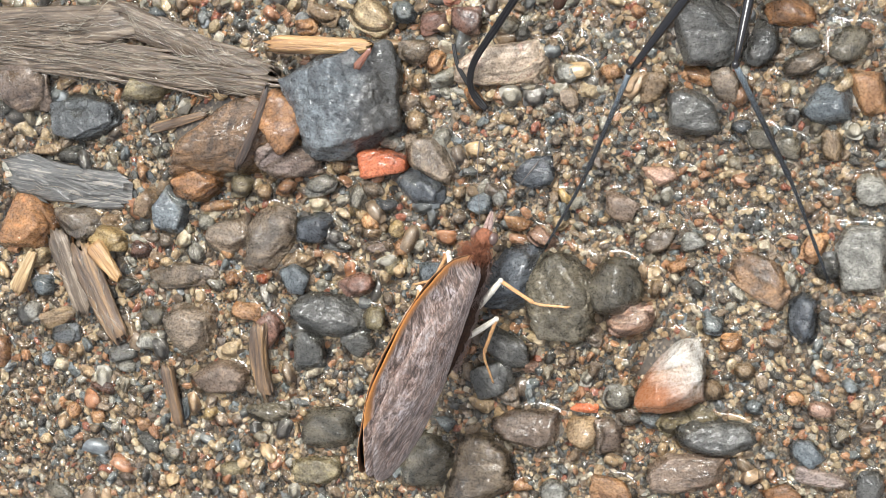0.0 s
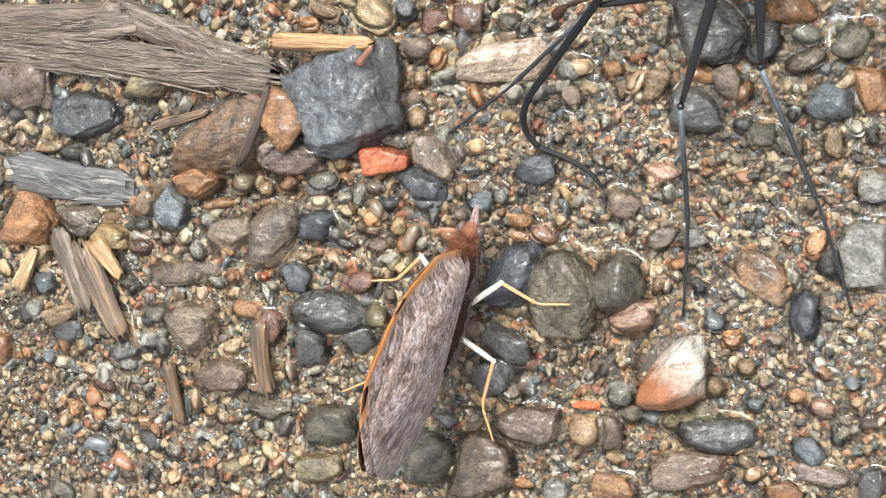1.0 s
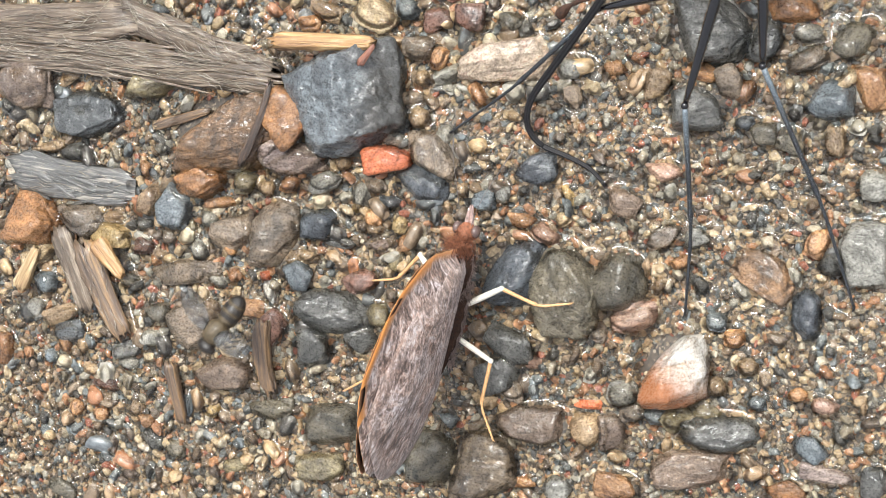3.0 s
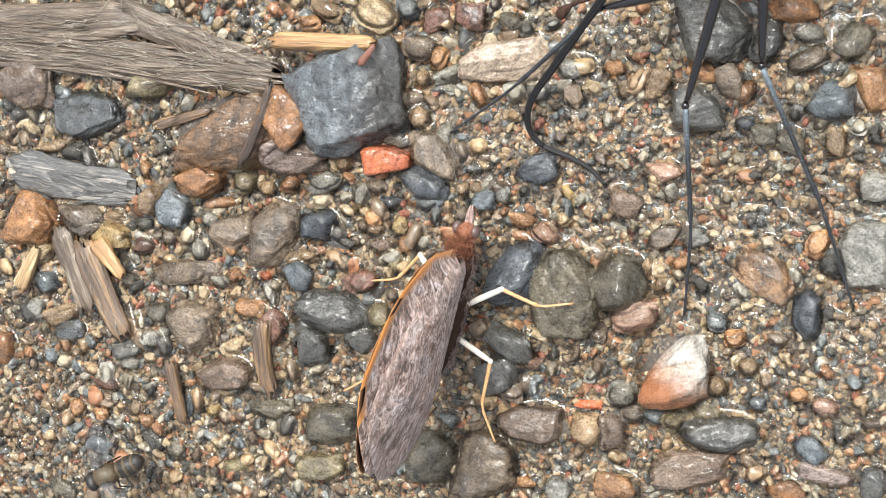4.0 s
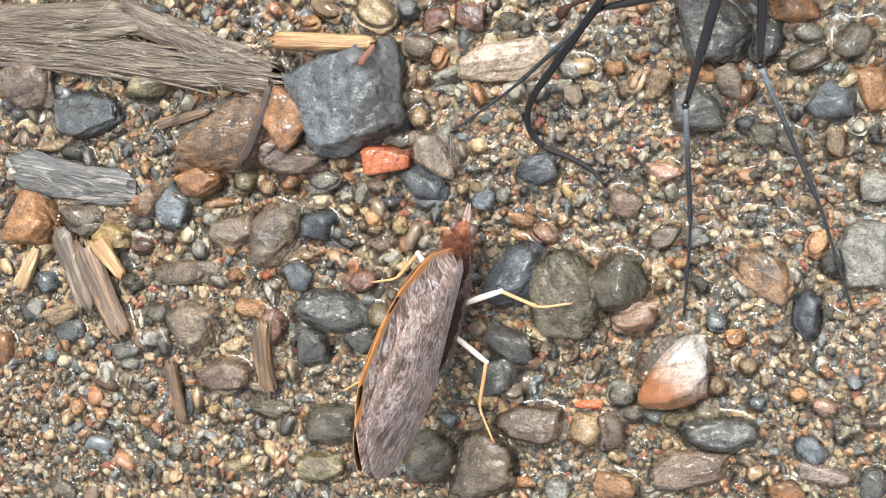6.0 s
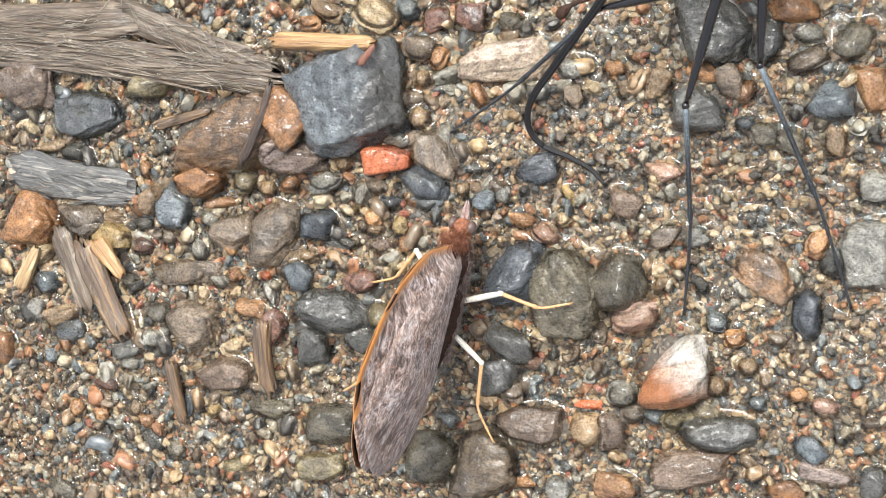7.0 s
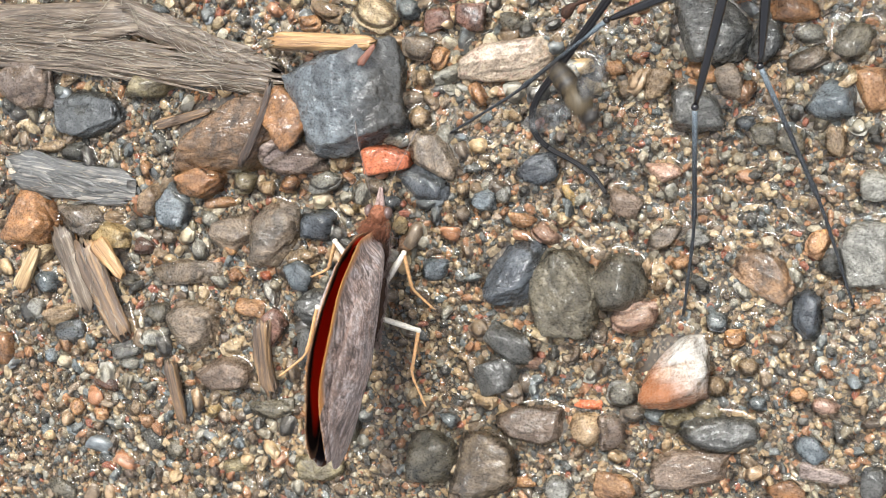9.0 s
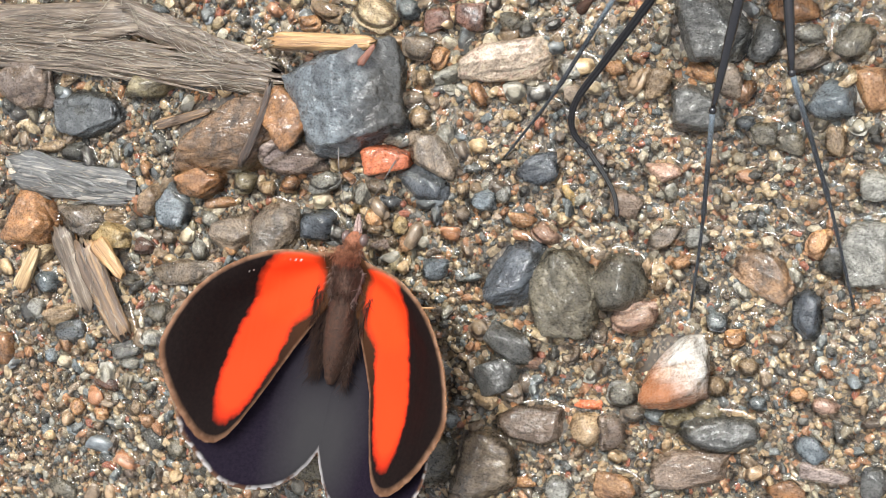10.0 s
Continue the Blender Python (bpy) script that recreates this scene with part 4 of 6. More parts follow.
# paths, in millimetres
BODY_PATH = (
    (0, 5.91, -1.14, 20, 2.5),
    (0.2, 5.87, -1.23, 20, 2.5),
    (0.3, 5.78, -1.24, 20, 0),
    (0.4, 4.8, -1.0, 23, -9),
    (0.5, 4.4, -0.75, 24, -10),
    (0.6, 5.49, -0.64, 19, 0),
    (0.8, 4.99, -0.85, 17, 2.5),
    (1, 4.51, -0.87, 16, 2.5),
    (2, 4.03, -0.94, 16, 2.5),
    (2.1, 4.09, -0.94, 16, 2.5),
    (2.2, 4.21, -0.94, 16, 2),
    (2.4, 4.20, -0.95, 16, 2),
    (2.5, 4.07, -0.95, 16, 2.5),
    (2.7, 3.92, -0.96, 15, 2.5),
    (5, 3.73, -0.97, 15, 2.5),
    (7.2, 3.37, -0.37, 15, 2.5),
    (7.5, 3.32, -0.08, 15, 2.5),
    (7.7, 2.93, -0.21, 14, 2),
    (7.9, 2.08, -0.41, 12, -5),
    (8.1, 0.88, 0.70, 10, -12),
    (8.3, 0.94, 1.00, 9, -13),
    (8.5, -0.73, 1.20, 7, -15),
    (8.7, -1.63, 1.20, 6, -15),
    (8.8, -2.98, 1.20, 6, -15),
    (8.9, -4.99, 1.00, 7, -12),
    (9, -5.69, 0.90, 8, -8),
    (9.1, -5.95, 0.85, 8, -12),
    (9.2, -6.27, 0.82, 9, -13),
    (9.3, -6.4, 0.6, 9, -13),
    (9.4, -7.8, -0.9, 10, -15),
    (9.5, -7.8, -1.4, 10, -18),
    (9.6, -8.3, -1.9, 11, -14),
    (9.7, -8.7, -2.1, 11, -11),
    (9.8, -8.9, -2.1, 12, -12),
    (9.9, -8.8, -2.0, 13, -8),
    (10, -8.8, -1.9, 13, 1),
)
FOOT_MID_RIGHT = ((0, 15.3, -5.4, 3.7), (7.5, 15.3, -5.4, 3.7), (7.7, 7.8, -5.3, 1.5), (7.9, 4.4, -5.0, 1.5), (8.1, 4.1, -6.3, 1.5), (8.3, 3.9, -5.7, 1.5), (8.5, 5.4, -6.5, 1.5), (8.7, 6.0, -6.9, 1.5), (8.9, 5.7, -6.8, 1.5), (9, -0.9, -6.4, 1.5), (10, -0.9, -6.4, 1.5),)
FOOT_MID_LEFT = ((0, -2.5, -3.4, 1.5), (0.1, -2.8, -3.4, 1.5), (0.3, -7.7, -3.3, 1.5), (7.5, -7.9, -3.5, 1.5), (7.9, -6.9, -3.9, 1.5), (8.1, -6.0, -3.9, 1.5), (8.3, -9.3, -3.6, 1.5), (8.4, -15.0, -2.8, 1.5), (8.7, -14.2, -2.7, 1.5), (9, -15.3, -3.0, 1.5), (9.1, -17.5, -1.1, 1.5), (9.2, -19.3, -0.2, 1.5), (9.4, -18.0, -5.1, 1.5), (10, -18.0, -5.1, 1.5),)
FOOT_HIND_RIGHT = ((0, 6.3, -14.1, 1.5), (0.1, 6.3, -14.1, 1.5), (0.2, 5.9, -19.0, 3), (0.5, 6.4, -20.2, 3.3), (8.4, 6.2, -20.6, 3.3), (8.5, -1.3, -16.3, 1.5), (8.7, -2.2, -17.2, 1.5), (10, -2.0, -17.5, 1.5),)
FOOT_HIND_LEFT = ((0, -6.2, -12.5, 1.5), (0.3, -6.9, -12.5, 1.5), (0.6, -10.0, -14.7, 1.5), (1, -11.8, -16.0, 1.5), (7.7, -11.8, -16.0, 1.5), (8.1, -9.9, -15.4, 1.5), (8.5, -10.4, -15.8, 1.5), (8.6, -12.5, -15.3, 1.5), (8.7, -18.2, -14.4, 1.5), (9, -19.8, -14.5, 1.5), (10, -19.8, -14.5, 1.5),)
# black butterfly
FORE_REST = ((27.8, 25.3, 12.0), (20.2, 24.5, 9.0), (1.3, 12.7, 0.5))
MID_REST = ((33.4, 28.2, 14.0), (28.6, 14.7, 9.0), (26.5, -6.8, 0.4))
HIND_REST = ((36.5, 28.0, 14.0), (35.9, 18.2, 9.0), (43.5, -5.9, 0.4))
FORE_STEPS = ((0, -4.3, 31.1, 0.5), (0.4, -1.9, 23.7, 0.5), (0.55, 1.6, 12.5, 0.5), (0.7, 1.3, 12.7, 0.5), (9, 1.3, 12.7, 0.5), (9.2, 3.6, 12.4, 0.5), (9.4, 4.8, 11.1, 0.5), (9.6, 7.3, 9.7, 0.5), (10, 7.3, 9.7, 0.5),)
MID_STEPS = ((0, 12.2, 0.5, 0.5), (0.5, 12.4, 0.6, 0.5), (0.6, 13.1, 0.7, 0.5), (0.7, 24.8, -3.5, 0.5), (0.8, 26.7, -6.8, 0.5), (9, 26.5, -6.8, 0.5), (9.3, 26.7, -6.8, 0.5), (9.5, 27.3, -6.2, 0.5), (10, 27.3, -6.1, 0.5))
HIND_STEPS = ((0, 41.4, -2.6, 0.5), (0.4, 41.8, -3.0, 0.5), (0.5, 42.6, -4.4, 0.5), (0.75, 43.2, -5.6, 0.5), (1, 43.5, -5.9, 0.5), (10, 43.5, -5.7, 0.5))
BLACK_PATH = ((0, 0.04, 1.28, -0.5), (0.4, 0.1, 1.2, -0.4), (0.5, 0.5, 0.4, 1.0), (0.6, 0.0, 0.2, 0.4), (0.8, -0.31, 0.01, 0), (1, -0.21, 0.01, 0), (4, 0, 0, 0), (8.8, 0, 0, 0), (9.2, 0.9, 0.1, 0), (9.5, 1.6, 0.25, 0.1), (10, 1.96, 0.31, 0.1))
MID_RAISED = ((0, 0.3), (0.4, 0.4), (0.5, 0.6), (0.6, 0.5), (0.8, 0), (8.8, 0), (9.2, 0.3), (9.5, 0.58), (10, 0.64))
HIND_RAISED = ((0, 0.56), (0.4, 0.5), (0.5, 0.26), (0.6, 0.15), (0.8, 0), (8.8, 0), (9.2, 0.3), (9.5, 0.55), (10, 0.61))
PROBOSCIS = ((24.4, 29.2, 13.0), (20.6, 25.2, 10.0), (15.0, 19.6, 6.0), (11.9, 16.4, 4.0), (10.9, 14.3, 3.0), (11.0, 12.6, 2.2), (12.2, 11.1, 1.6), (14.7, 9.9, 1.0), (17.0, 8.5, 0.5), (18.5, 6.7, 0.2))
ANTENNA = ((25.6, 29.6, 14.0), (23.0, 25.6, 17.0), (19.3, 24.3, 17.0), (18.0, 23.3, 16.5))
FLIGHT_ONE = ((0, 3.0, 41.0), (1.3, 2.2, 29.8), (1.5, 1.7, 23.6), (1.7, 1.3, 22.2), (1.8, 0.4, 20.5), (1.9, -1.0, 20.3), (2, -3.1, 17.0), (2.1, -4.1, 15.7), (2.2, -10.2, 9.4), (2.3, -11.9, 7.0), (2.4, -17.5, 2.1), (2.5, -20.8, -1.0), (2.6, -20.9, -1.7), (2.7, -20.5, -3.1), (3.2, -27.7, -12.4), (3.8, -37.0, -24.4), (4, -38.9, -25.4), (4.2, -41.5, -26.4), (4.5, -49.4, -34.1), (5, -67.8, -49.1), (10, -67.8, -49.1),)
FLIGHT_TWO = ((0, 9.1, 42.7), (8.5, 8.8, 35.0), (8.7, 8.7, 25.5), (8.8, 8.9, 21.5), (8.9, 10.5, 19.2), (9, 17.9, 15.5), (9.1, 17.0, 10.6), (9.2, 8.7, 10.8), (9.3, 1.7, 6.8), (9.4, -5.8, 6.0), (9.5, -15.9, -0.3), (9.6, -22.1, -7.5), (9.7, -23.2, -8.6), (9.8, -24.8, -9.5), (10, -28.4, -12.4),)


# the largest stones, with their own faces
ROCK = stone_material("wet_rock_blue_grey", *STONES["rockgrey"][:3])
QUARTZ = stone_material("wet_stone_white_quartz", (0.80, 0.75, 0.68), (0.78, 0.70, 0.60), (0.8, 0.8, 0.8), 0.25, 0.8)
lay_stone("rock", "rockgrey", -10.6, 17.4, 13.1, 12.5, 6.0, 0, 14, 301, cuts=((115, 0.71, 12), (103, 0.76, 12), (0, 1.0, 12), (-66, 0.88, 12), (-107, 0.98, 12), (-156, 0.82, 12), (-159, 0.83, 12), (185, 0.66, 48), (-5, 0.72, 52)),
          words="blue grey angular rock, wet and shiny", mats=[ROCK], sink=0.2, facets=2)
lay_stone("rock", "white", 25.4, -12.7, 6.7, 7.4, 4.4, 0, 7, 302, cuts=((26, 0.96, 14), (-19, 0.89, 14), (-57, 0.85, 14), (-94, 1.0, 14), (-166, 1.11, 14), (143, 0.46, 14), (128, 0.42, 14), (139, 0.62, 45), (20, 0.72, 55)),
          words="pointed white quartz stone with an orange stained foot", mats=[QUARTZ], sink=0.12, facets=1)
lay_stone("stone", "bluegrey", 41.4, 14.9, 4.6, 4.0, 2.6, 0, 9, 303, cuts=((144, 0.6, 16), (59, 0.85, 16), (5, 0.93, 16), (-77, 0.92, 16), (-130, 0.91, 16), (110, 0.6, 40)),
          words="blue grey stone with a cream edge, lying on gravel", facets=2)
lay_stone("pebble", "cream", 42.9, 16.7, 3.6, 1.3, 1.9, 30, 7, 304, words="cream edge of a blue grey pebble")

lay_stone("pebble", "brick", -6.0, 10.2, 5.2, 3.0, 2.2, 8, 2.2, 305, words="smooth brick red oval pebble", facets=2)


def vein_rock():
    """Paints one side darker and browner, as in shade, with a tan vein between."""
    n, l = ROCK.node_tree.nodes, ROCK.node_tree.links
    b = n["Principled BSDF"]
    old = b.inputs["Base Color"].links[0].from_socket
    co = n.new("ShaderNodeTexCoord").outputs["Object"]
    sep = n.new("ShaderNodeSeparateXYZ")
    l.new(co, sep.inputs[0])
    wob = noise_tex(n, l, 330, 5, 0.65, co, 0.6)
    add = n.new("ShaderNodeMath")
    add.operation = "MULTIPLY_ADD"
    l.new(wob.outputs[0], add.inputs[0])
    add.inputs[1].default_value = 0.006
    l.new(sep.outputs[0], add.inputs[2])
    side = ramp(n, l, add.outputs[0], [(0.0, (0, 0, 0)), (0.0046, (0, 0, 0)), (0.0062, (0.75, 0.75, 0.75))])
    vein = ramp(n, l, add.outputs[0], [(0.0042, (0, 0, 0)), (0.0046, (0.8, 0.8, 0.8)), (0.0050, (0.7, 0.7, 0.7)), (0.0053, (0, 0, 0))])
    col = mixed(n, l, "MIX", side.outputs[0], old, (0.055, 0.048, 0.038))
    l.new(mixed(n, l, "MIX", vein.outputs[0], col, (0.46, 0.36, 0.24)), b.inputs["Base Color"])


vein_rock()


def stain_quartz():
    """Iron stain that creeps up one end of the quartz."""
    n, l = QUARTZ.node_tree.nodes, QUARTZ.node_tree.links
    b = n["Principled BSDF"]
    old = b.inputs["Base Color"].links[0].from_socket
    co = n.new("ShaderNodeTexCoord").outputs["Object"]
    along = n.new("ShaderNodeVectorMath")
    along.operation = "DOT_PRODUCT"
    along.inputs[1].default_value = (0.6, 0.8, 0.0)
    l.new(co, along.inputs[0])
    wob = noise_tex(n, l, 420, 4, 0.6, co)
    add = n.new("ShaderNodeMath")
    add.operation = "MULTIPLY_ADD"
    l.new(wob.outputs[0], add.inputs[0])
    add.inputs[1].default_value = 0.0032
    l.new(along.outputs["Value"], add.inputs[2])
    mask = ramp(n, l, add.outputs[0], [(0.0, (1, 1, 1)), (0.0004, (0.8, 0.8, 0.8)), (0.0022, (0, 0, 0))])
    l.new(mixed(n, l, "MIX", mask.outputs[0], old, (0.42, 0.165, 0.07)), b.inputs["Base Color"])


stain_quartz()


# ---- wood ----
def wood_piece(name, x, y, z, length, width, height, turn, mat, words, seed, taper=0.5, sag=0.0, tilt=0.0, fibres=0, fray=0.0):
    """A split piece of wood along its own x axis, ridged along the grain, with torn ends and loose fibres."""
    rng = np.random.default_rng(seed)
    rings, sides = 36, 22
    ridge = rng.normal(0, 0.10, sides)
    verts, faces = [], []
    for i in range(rings + 1):
        t = i / rings
        w = (1 - (1 - taper) * t) * (0.72 + 0.28 * min(1, 12 * t, 12 * (1 - t)))
        for k in range(sides):
            c = TAU * k / sides
            r = 1 + ridge[k] + 0.10 * noise.noise(Vector((t * 5, k * 0.9, seed)))
            px = (t - 0.5) * length + (0.5 * length * 0.09 * rng.normal() if i in (0, rings) else 0)
            py = math.copysign(abs(math.cos(c)) ** 0.7, math.cos(c)) * width / 2 * w * r + sag * (t - 0.5) ** 2 * 4
            pz = math.copysign(abs(math.sin(c)) ** 0.7, math.sin(c)) * height / 2 * w * r
            verts.append((px, py, pz))
        if i:
            b0, b1 = (i - 1) * sides, i * sides
            faces += [(b0 + k, b0 + (k + 1) % sides, b1 + (k + 1) % sides, b1 + k) for k in range(sides)]
    faces.append(tuple(reversed(range(sides))))
    faces.append(tuple(range(rings * sides, (rings + 1) * sides)))
    root = new(name)
    root.matrix_basis = mm(x, y, z, ry=tilt, rz=turn)
    part("body", mesh_from("body", verts, faces, [mat]), root)
    if fibres:
        pieces = []
        for k in range(fibres):
            t0 = rng.uniform(-0.5, 0.35)
            ln = rng.uniform(0.05, 0.2)
            y0 = rng.uniform(-0.5, 0.5)
            pts = []
            curl, phase, veer = rng.normal(0, 0.3) * fray, rng.uniform(0, TAU), rng.normal(0, 0.55) * fray
            for s in np.linspace(0, 1, 9):
                t = t0 + ln * s
                w = 1 - (1 - taper) * (t + 0.5)
                yy = y0 * width * w * 0.98 + sag * t * t * 4 + curl * math.sin(phase + 5 * s) + veer * s
                zz = height / 2 * w * math.sqrt(max(0.02, 1 - (2 * y0) ** 2 * 0.9)) + 0.05 + fray * 0.3 * math.sin(3 * s + k)
                pts.append((t * length, yy, zz))
            r = rng.uniform(0.025, 0.06)
            pieces.append(tube(smooth_path(pts, 2), [r * (1 - 0.8 * abs(2 * s - 1) ** 3) for s in np.linspace(0, 1, 17)], 5))
        v, f = joined(*pieces)
        part("fibre", mesh_from("fibre", v, f, [PALE_FIBRE]), root, "loose pale wood fibres")["kind"] = "stuff"
    tagged(root, words, "wood")
    before = HEIGHT.copy()
    for s in np.linspace(-0.45, 0.45, 12):
        c, d = math.cos(radians(turn)), math.sin(radians(turn))
        yy = sag * s * s * 4
        r = width / 2 * (1 - (1 - taper) * (s + 0.5))
        stamp(x + s * length * c - yy * d, y + s * length * d + yy * c, z, r * 1.2, r, height / 2, radians(turn))
    WOODY[HEIGHT > before] = True
    TAKEN.append((x, y, 0.46 * length, 0.40 * width * (0.5 + taper / 2), radians(turn)))
    return root


def strand_mesh(rng, length, width, height, mat):
    """One split strand of weathered wood along x, with torn thin ends."""
    rings, sides = 18, 9
    seed = rng.uniform(0, 90)
    verts, faces = [], []
    for i in range(rings + 1):
        t = i / rings
        w = min(1, 5 * t + 0.12, 5 * (1 - t) + 0.12) * (1 + 0.35 * noise.noise(Vector((t * 4, seed, 0))))
        by = 0.35 * noise.noise(Vector((t * 2.2, seed, 7))) * width
        for k in range(sides):
            q = TAU * k / sides
            r = 1 + 0.3 * noise.noise(Vector((t * 3, k * 1.3, seed)))
            verts.append(((t - 0.5) * length, by + math.cos(q) * width / 2 * w * r, math.sin(q) * height / 2 * w * r))
        if i:
            b0, b1 = (i - 1) * sides, i * sides
            faces += [(b0 + k, b0 + (k + 1) % sides, b1 + (k + 1) % sides, b1 + k) for k in range(sides)]
    faces.append(tuple(reversed(range(sides))))
    faces.append(tuple(range(rings * sides, (rings + 1) * sides)))
    return mesh_from("strand", verts, faces, [mat])


def frayed(root, length, width, height, taper, sag, count, seed, spread=2.5, mat=None):
    """Splits the top of a piece of driftwood into strands."""
    rng = np.random.default_rng(seed)
    for k in range(count):
        ln = length * rng.uniform(0.22, 0.55)
        s = rng.uniform(-0.5 + 0.5 * ln / length, 0.52 - 0.4 * ln / length)
        w = 1 - (1 - taper) * (s + 0.5)
        y0 = rng.uniform(-0.52, 0.52)
        z0 = height / 2 * w * math.sqrt(max(0.05, 1 - (1.7 * y0) ** 2)) * rng.uniform(0.75, 1.02)
        slope = math.degrees(math.atan(-y0 * width * (1 - taper) / length + 8 * sag * s / length))
        part("strand", strand_mesh(rng, ln, rng.uniform(0.25, 0.85), rng.uniform(0.25, 0.5), mat or GREY_WOOD), root, at=mm(s * length, y0 * width * w + sag * s * s * 4, z0, rng.uniform(-20, 20), rng.uniform(-2, 2), slope + rng.normal(0, spread)))


for args, strands in (((-41.0, 22.9, 0.7, 46.0, 5.6, 2.6, -9.5, GREY_WOOD, "frayed grey-brown driftwood lying on wet gravel", 11, 0.42, -0.6, 0, 330, 1.0), 46),
                      ((-50.5, 27.4, 0.6, 26.0, 4.6, 2.8, -2, GREY_WOOD, "grey-brown weathered length of driftwood", 12, 0.9, 0.0, 0, 170, 0.9), 24),
                      ((-30.0, 24.2, 0.4, 22.0, 4.0, 1.7, -22, GREY_WOOD, "short frayed piece of grey-brown driftwood", 13, 0.5, 0.5, 0, 170, 1.2), 26)):
    log = wood_piece("driftwood", *args)
    frayed(log, args[3], args[4], args[5], args[10], args[11], strands, args[9])
wood_piece("splinter", -11.9, 23.2, 3.6, 11.8, 1.9, 1.2, -4, TAN_WOOD, "tan wood splinter resting on a grey rock", 14, 0.75)
wood_piece("twig", -20.7, 14.4, 2.6, 9.6, 1.15, 0.9, 65, DARK_WOOD, "thin dark twig leaning between stones", 15, 0.6, 0.4)
wood_piece("bark", -31.6, 15.4, 0.4, 7.0, 1.4, 0.9, 12, BROWN_WOOD, "thin dark strip of wet bark", 16, 0.6)
wood_piece("bark", -43.5, -5.2, 0.9, 12.0, 3.6, 1.6, -66, BROWN_WOOD, "brown strip of bark bedded in gravel", 17, 0.7, 0.3, 0, 22, 0.5)
wood_piece("wood_chip", -41.8, -1.0, 1.4, 5.4, 2.4, 1.2, -52, TAN_WOOD, "pale torn chip of wood", 18, 0.5)
wood_piece("bark", -47.5, -2.4, 0.7, 10.0, 3.0, 1.2, -70, GREY_WOOD, "grey strip of wet bark", 19, 0.8, 0.0, 0, 20, 0.5)
slab = wood_piece("driftwood", -47.4, 8.3, -0.25, 16.2, 4.9, 1.5, -9, SLATE_WOOD, "flat slate grey slab of wet wood with pale ridges", 20, 0.8, 0.3, 0, 26, 0.6)
frayed(slab, 16.2, 4.9, 1.5, 0.8, 0.3, 26, 20, 9.0, SLATE_WOOD)
wood_piece("wood_chip", -22.2, -12.4, 1.0, 8.4, 2.2, 1.7, -86, BROWN_WOOD, "curved brown chip of wood in gravel", 21, 0.8, 0.7)
wood_piece("twig", -34.0, -17.0, 0.8, 7.0, 1.7, 1.2, -78, BROWN_WOOD, "short dark piece of twig in gravel", 22, 0.8)
wood_piece("wood_chip", -53.8, -2.2, 1.0, 5.6, 2.2, 1.2, 60, PALE_WOOD, "cream torn chip of wood", 23, 0.5)


wood_piece("wood_chip", -6.2, 21.4, 5.0, 2.6, 0.9, 0.6, 48, RED_WOOD, "small reddish chip of wood on a grey rock", 24, 0.5)
lay_stone("pebble", "brick", -21.6, -3.1, 1.5, 1.2, 0.9, 0, 6, 306)
lay_stone("pebble", "redbrown", -44.1, -16.5, 3.6, 1.5, 0.8, -12, 7, 307)


# ---- loose gravel ----
def fast_mesh(name, verts, tris, mats, smooth=True):
    me = bpy.data.meshes.new(name)
    me.vertices.add(len(verts))
    me.vertices.foreach_set("co", np.ascontiguousarray(verts * MM, dtype=np.float32).ravel())
    me.loops.add(tris.size)
    me.loops.foreach_set("vertex_index", np.ascontiguousarray(tris, dtype=np.int32).ravel())
    me.polygons.add(len(tris))
    k = tris.shape[1]
    me.polygons.foreach_set("loop_start", np.arange(0, tris.size, k, dtype=np.int32))
    me.polygons.foreach_set("use_smooth", np.full(len(tris), smooth))
    me.update(calc_edges=True)
    me.validate()
    for m in mats:
        me.materials.append(m)
    return me


def covered(x, y, margin):
    for sx, sy, a, b, turn in TAKEN:
        dx, dy = x - sx, y - sy
        if abs(dx) > a + b or abs(dy) > a + b:
            continue
        c, s = math.cos(turn), math.sin(turn)
        if ((dx * c + dy * s) / (a + margin)) ** 2 + ((dy * c - dx * s) / (b + margin)) ** 2 < 1:
            return True
    return False


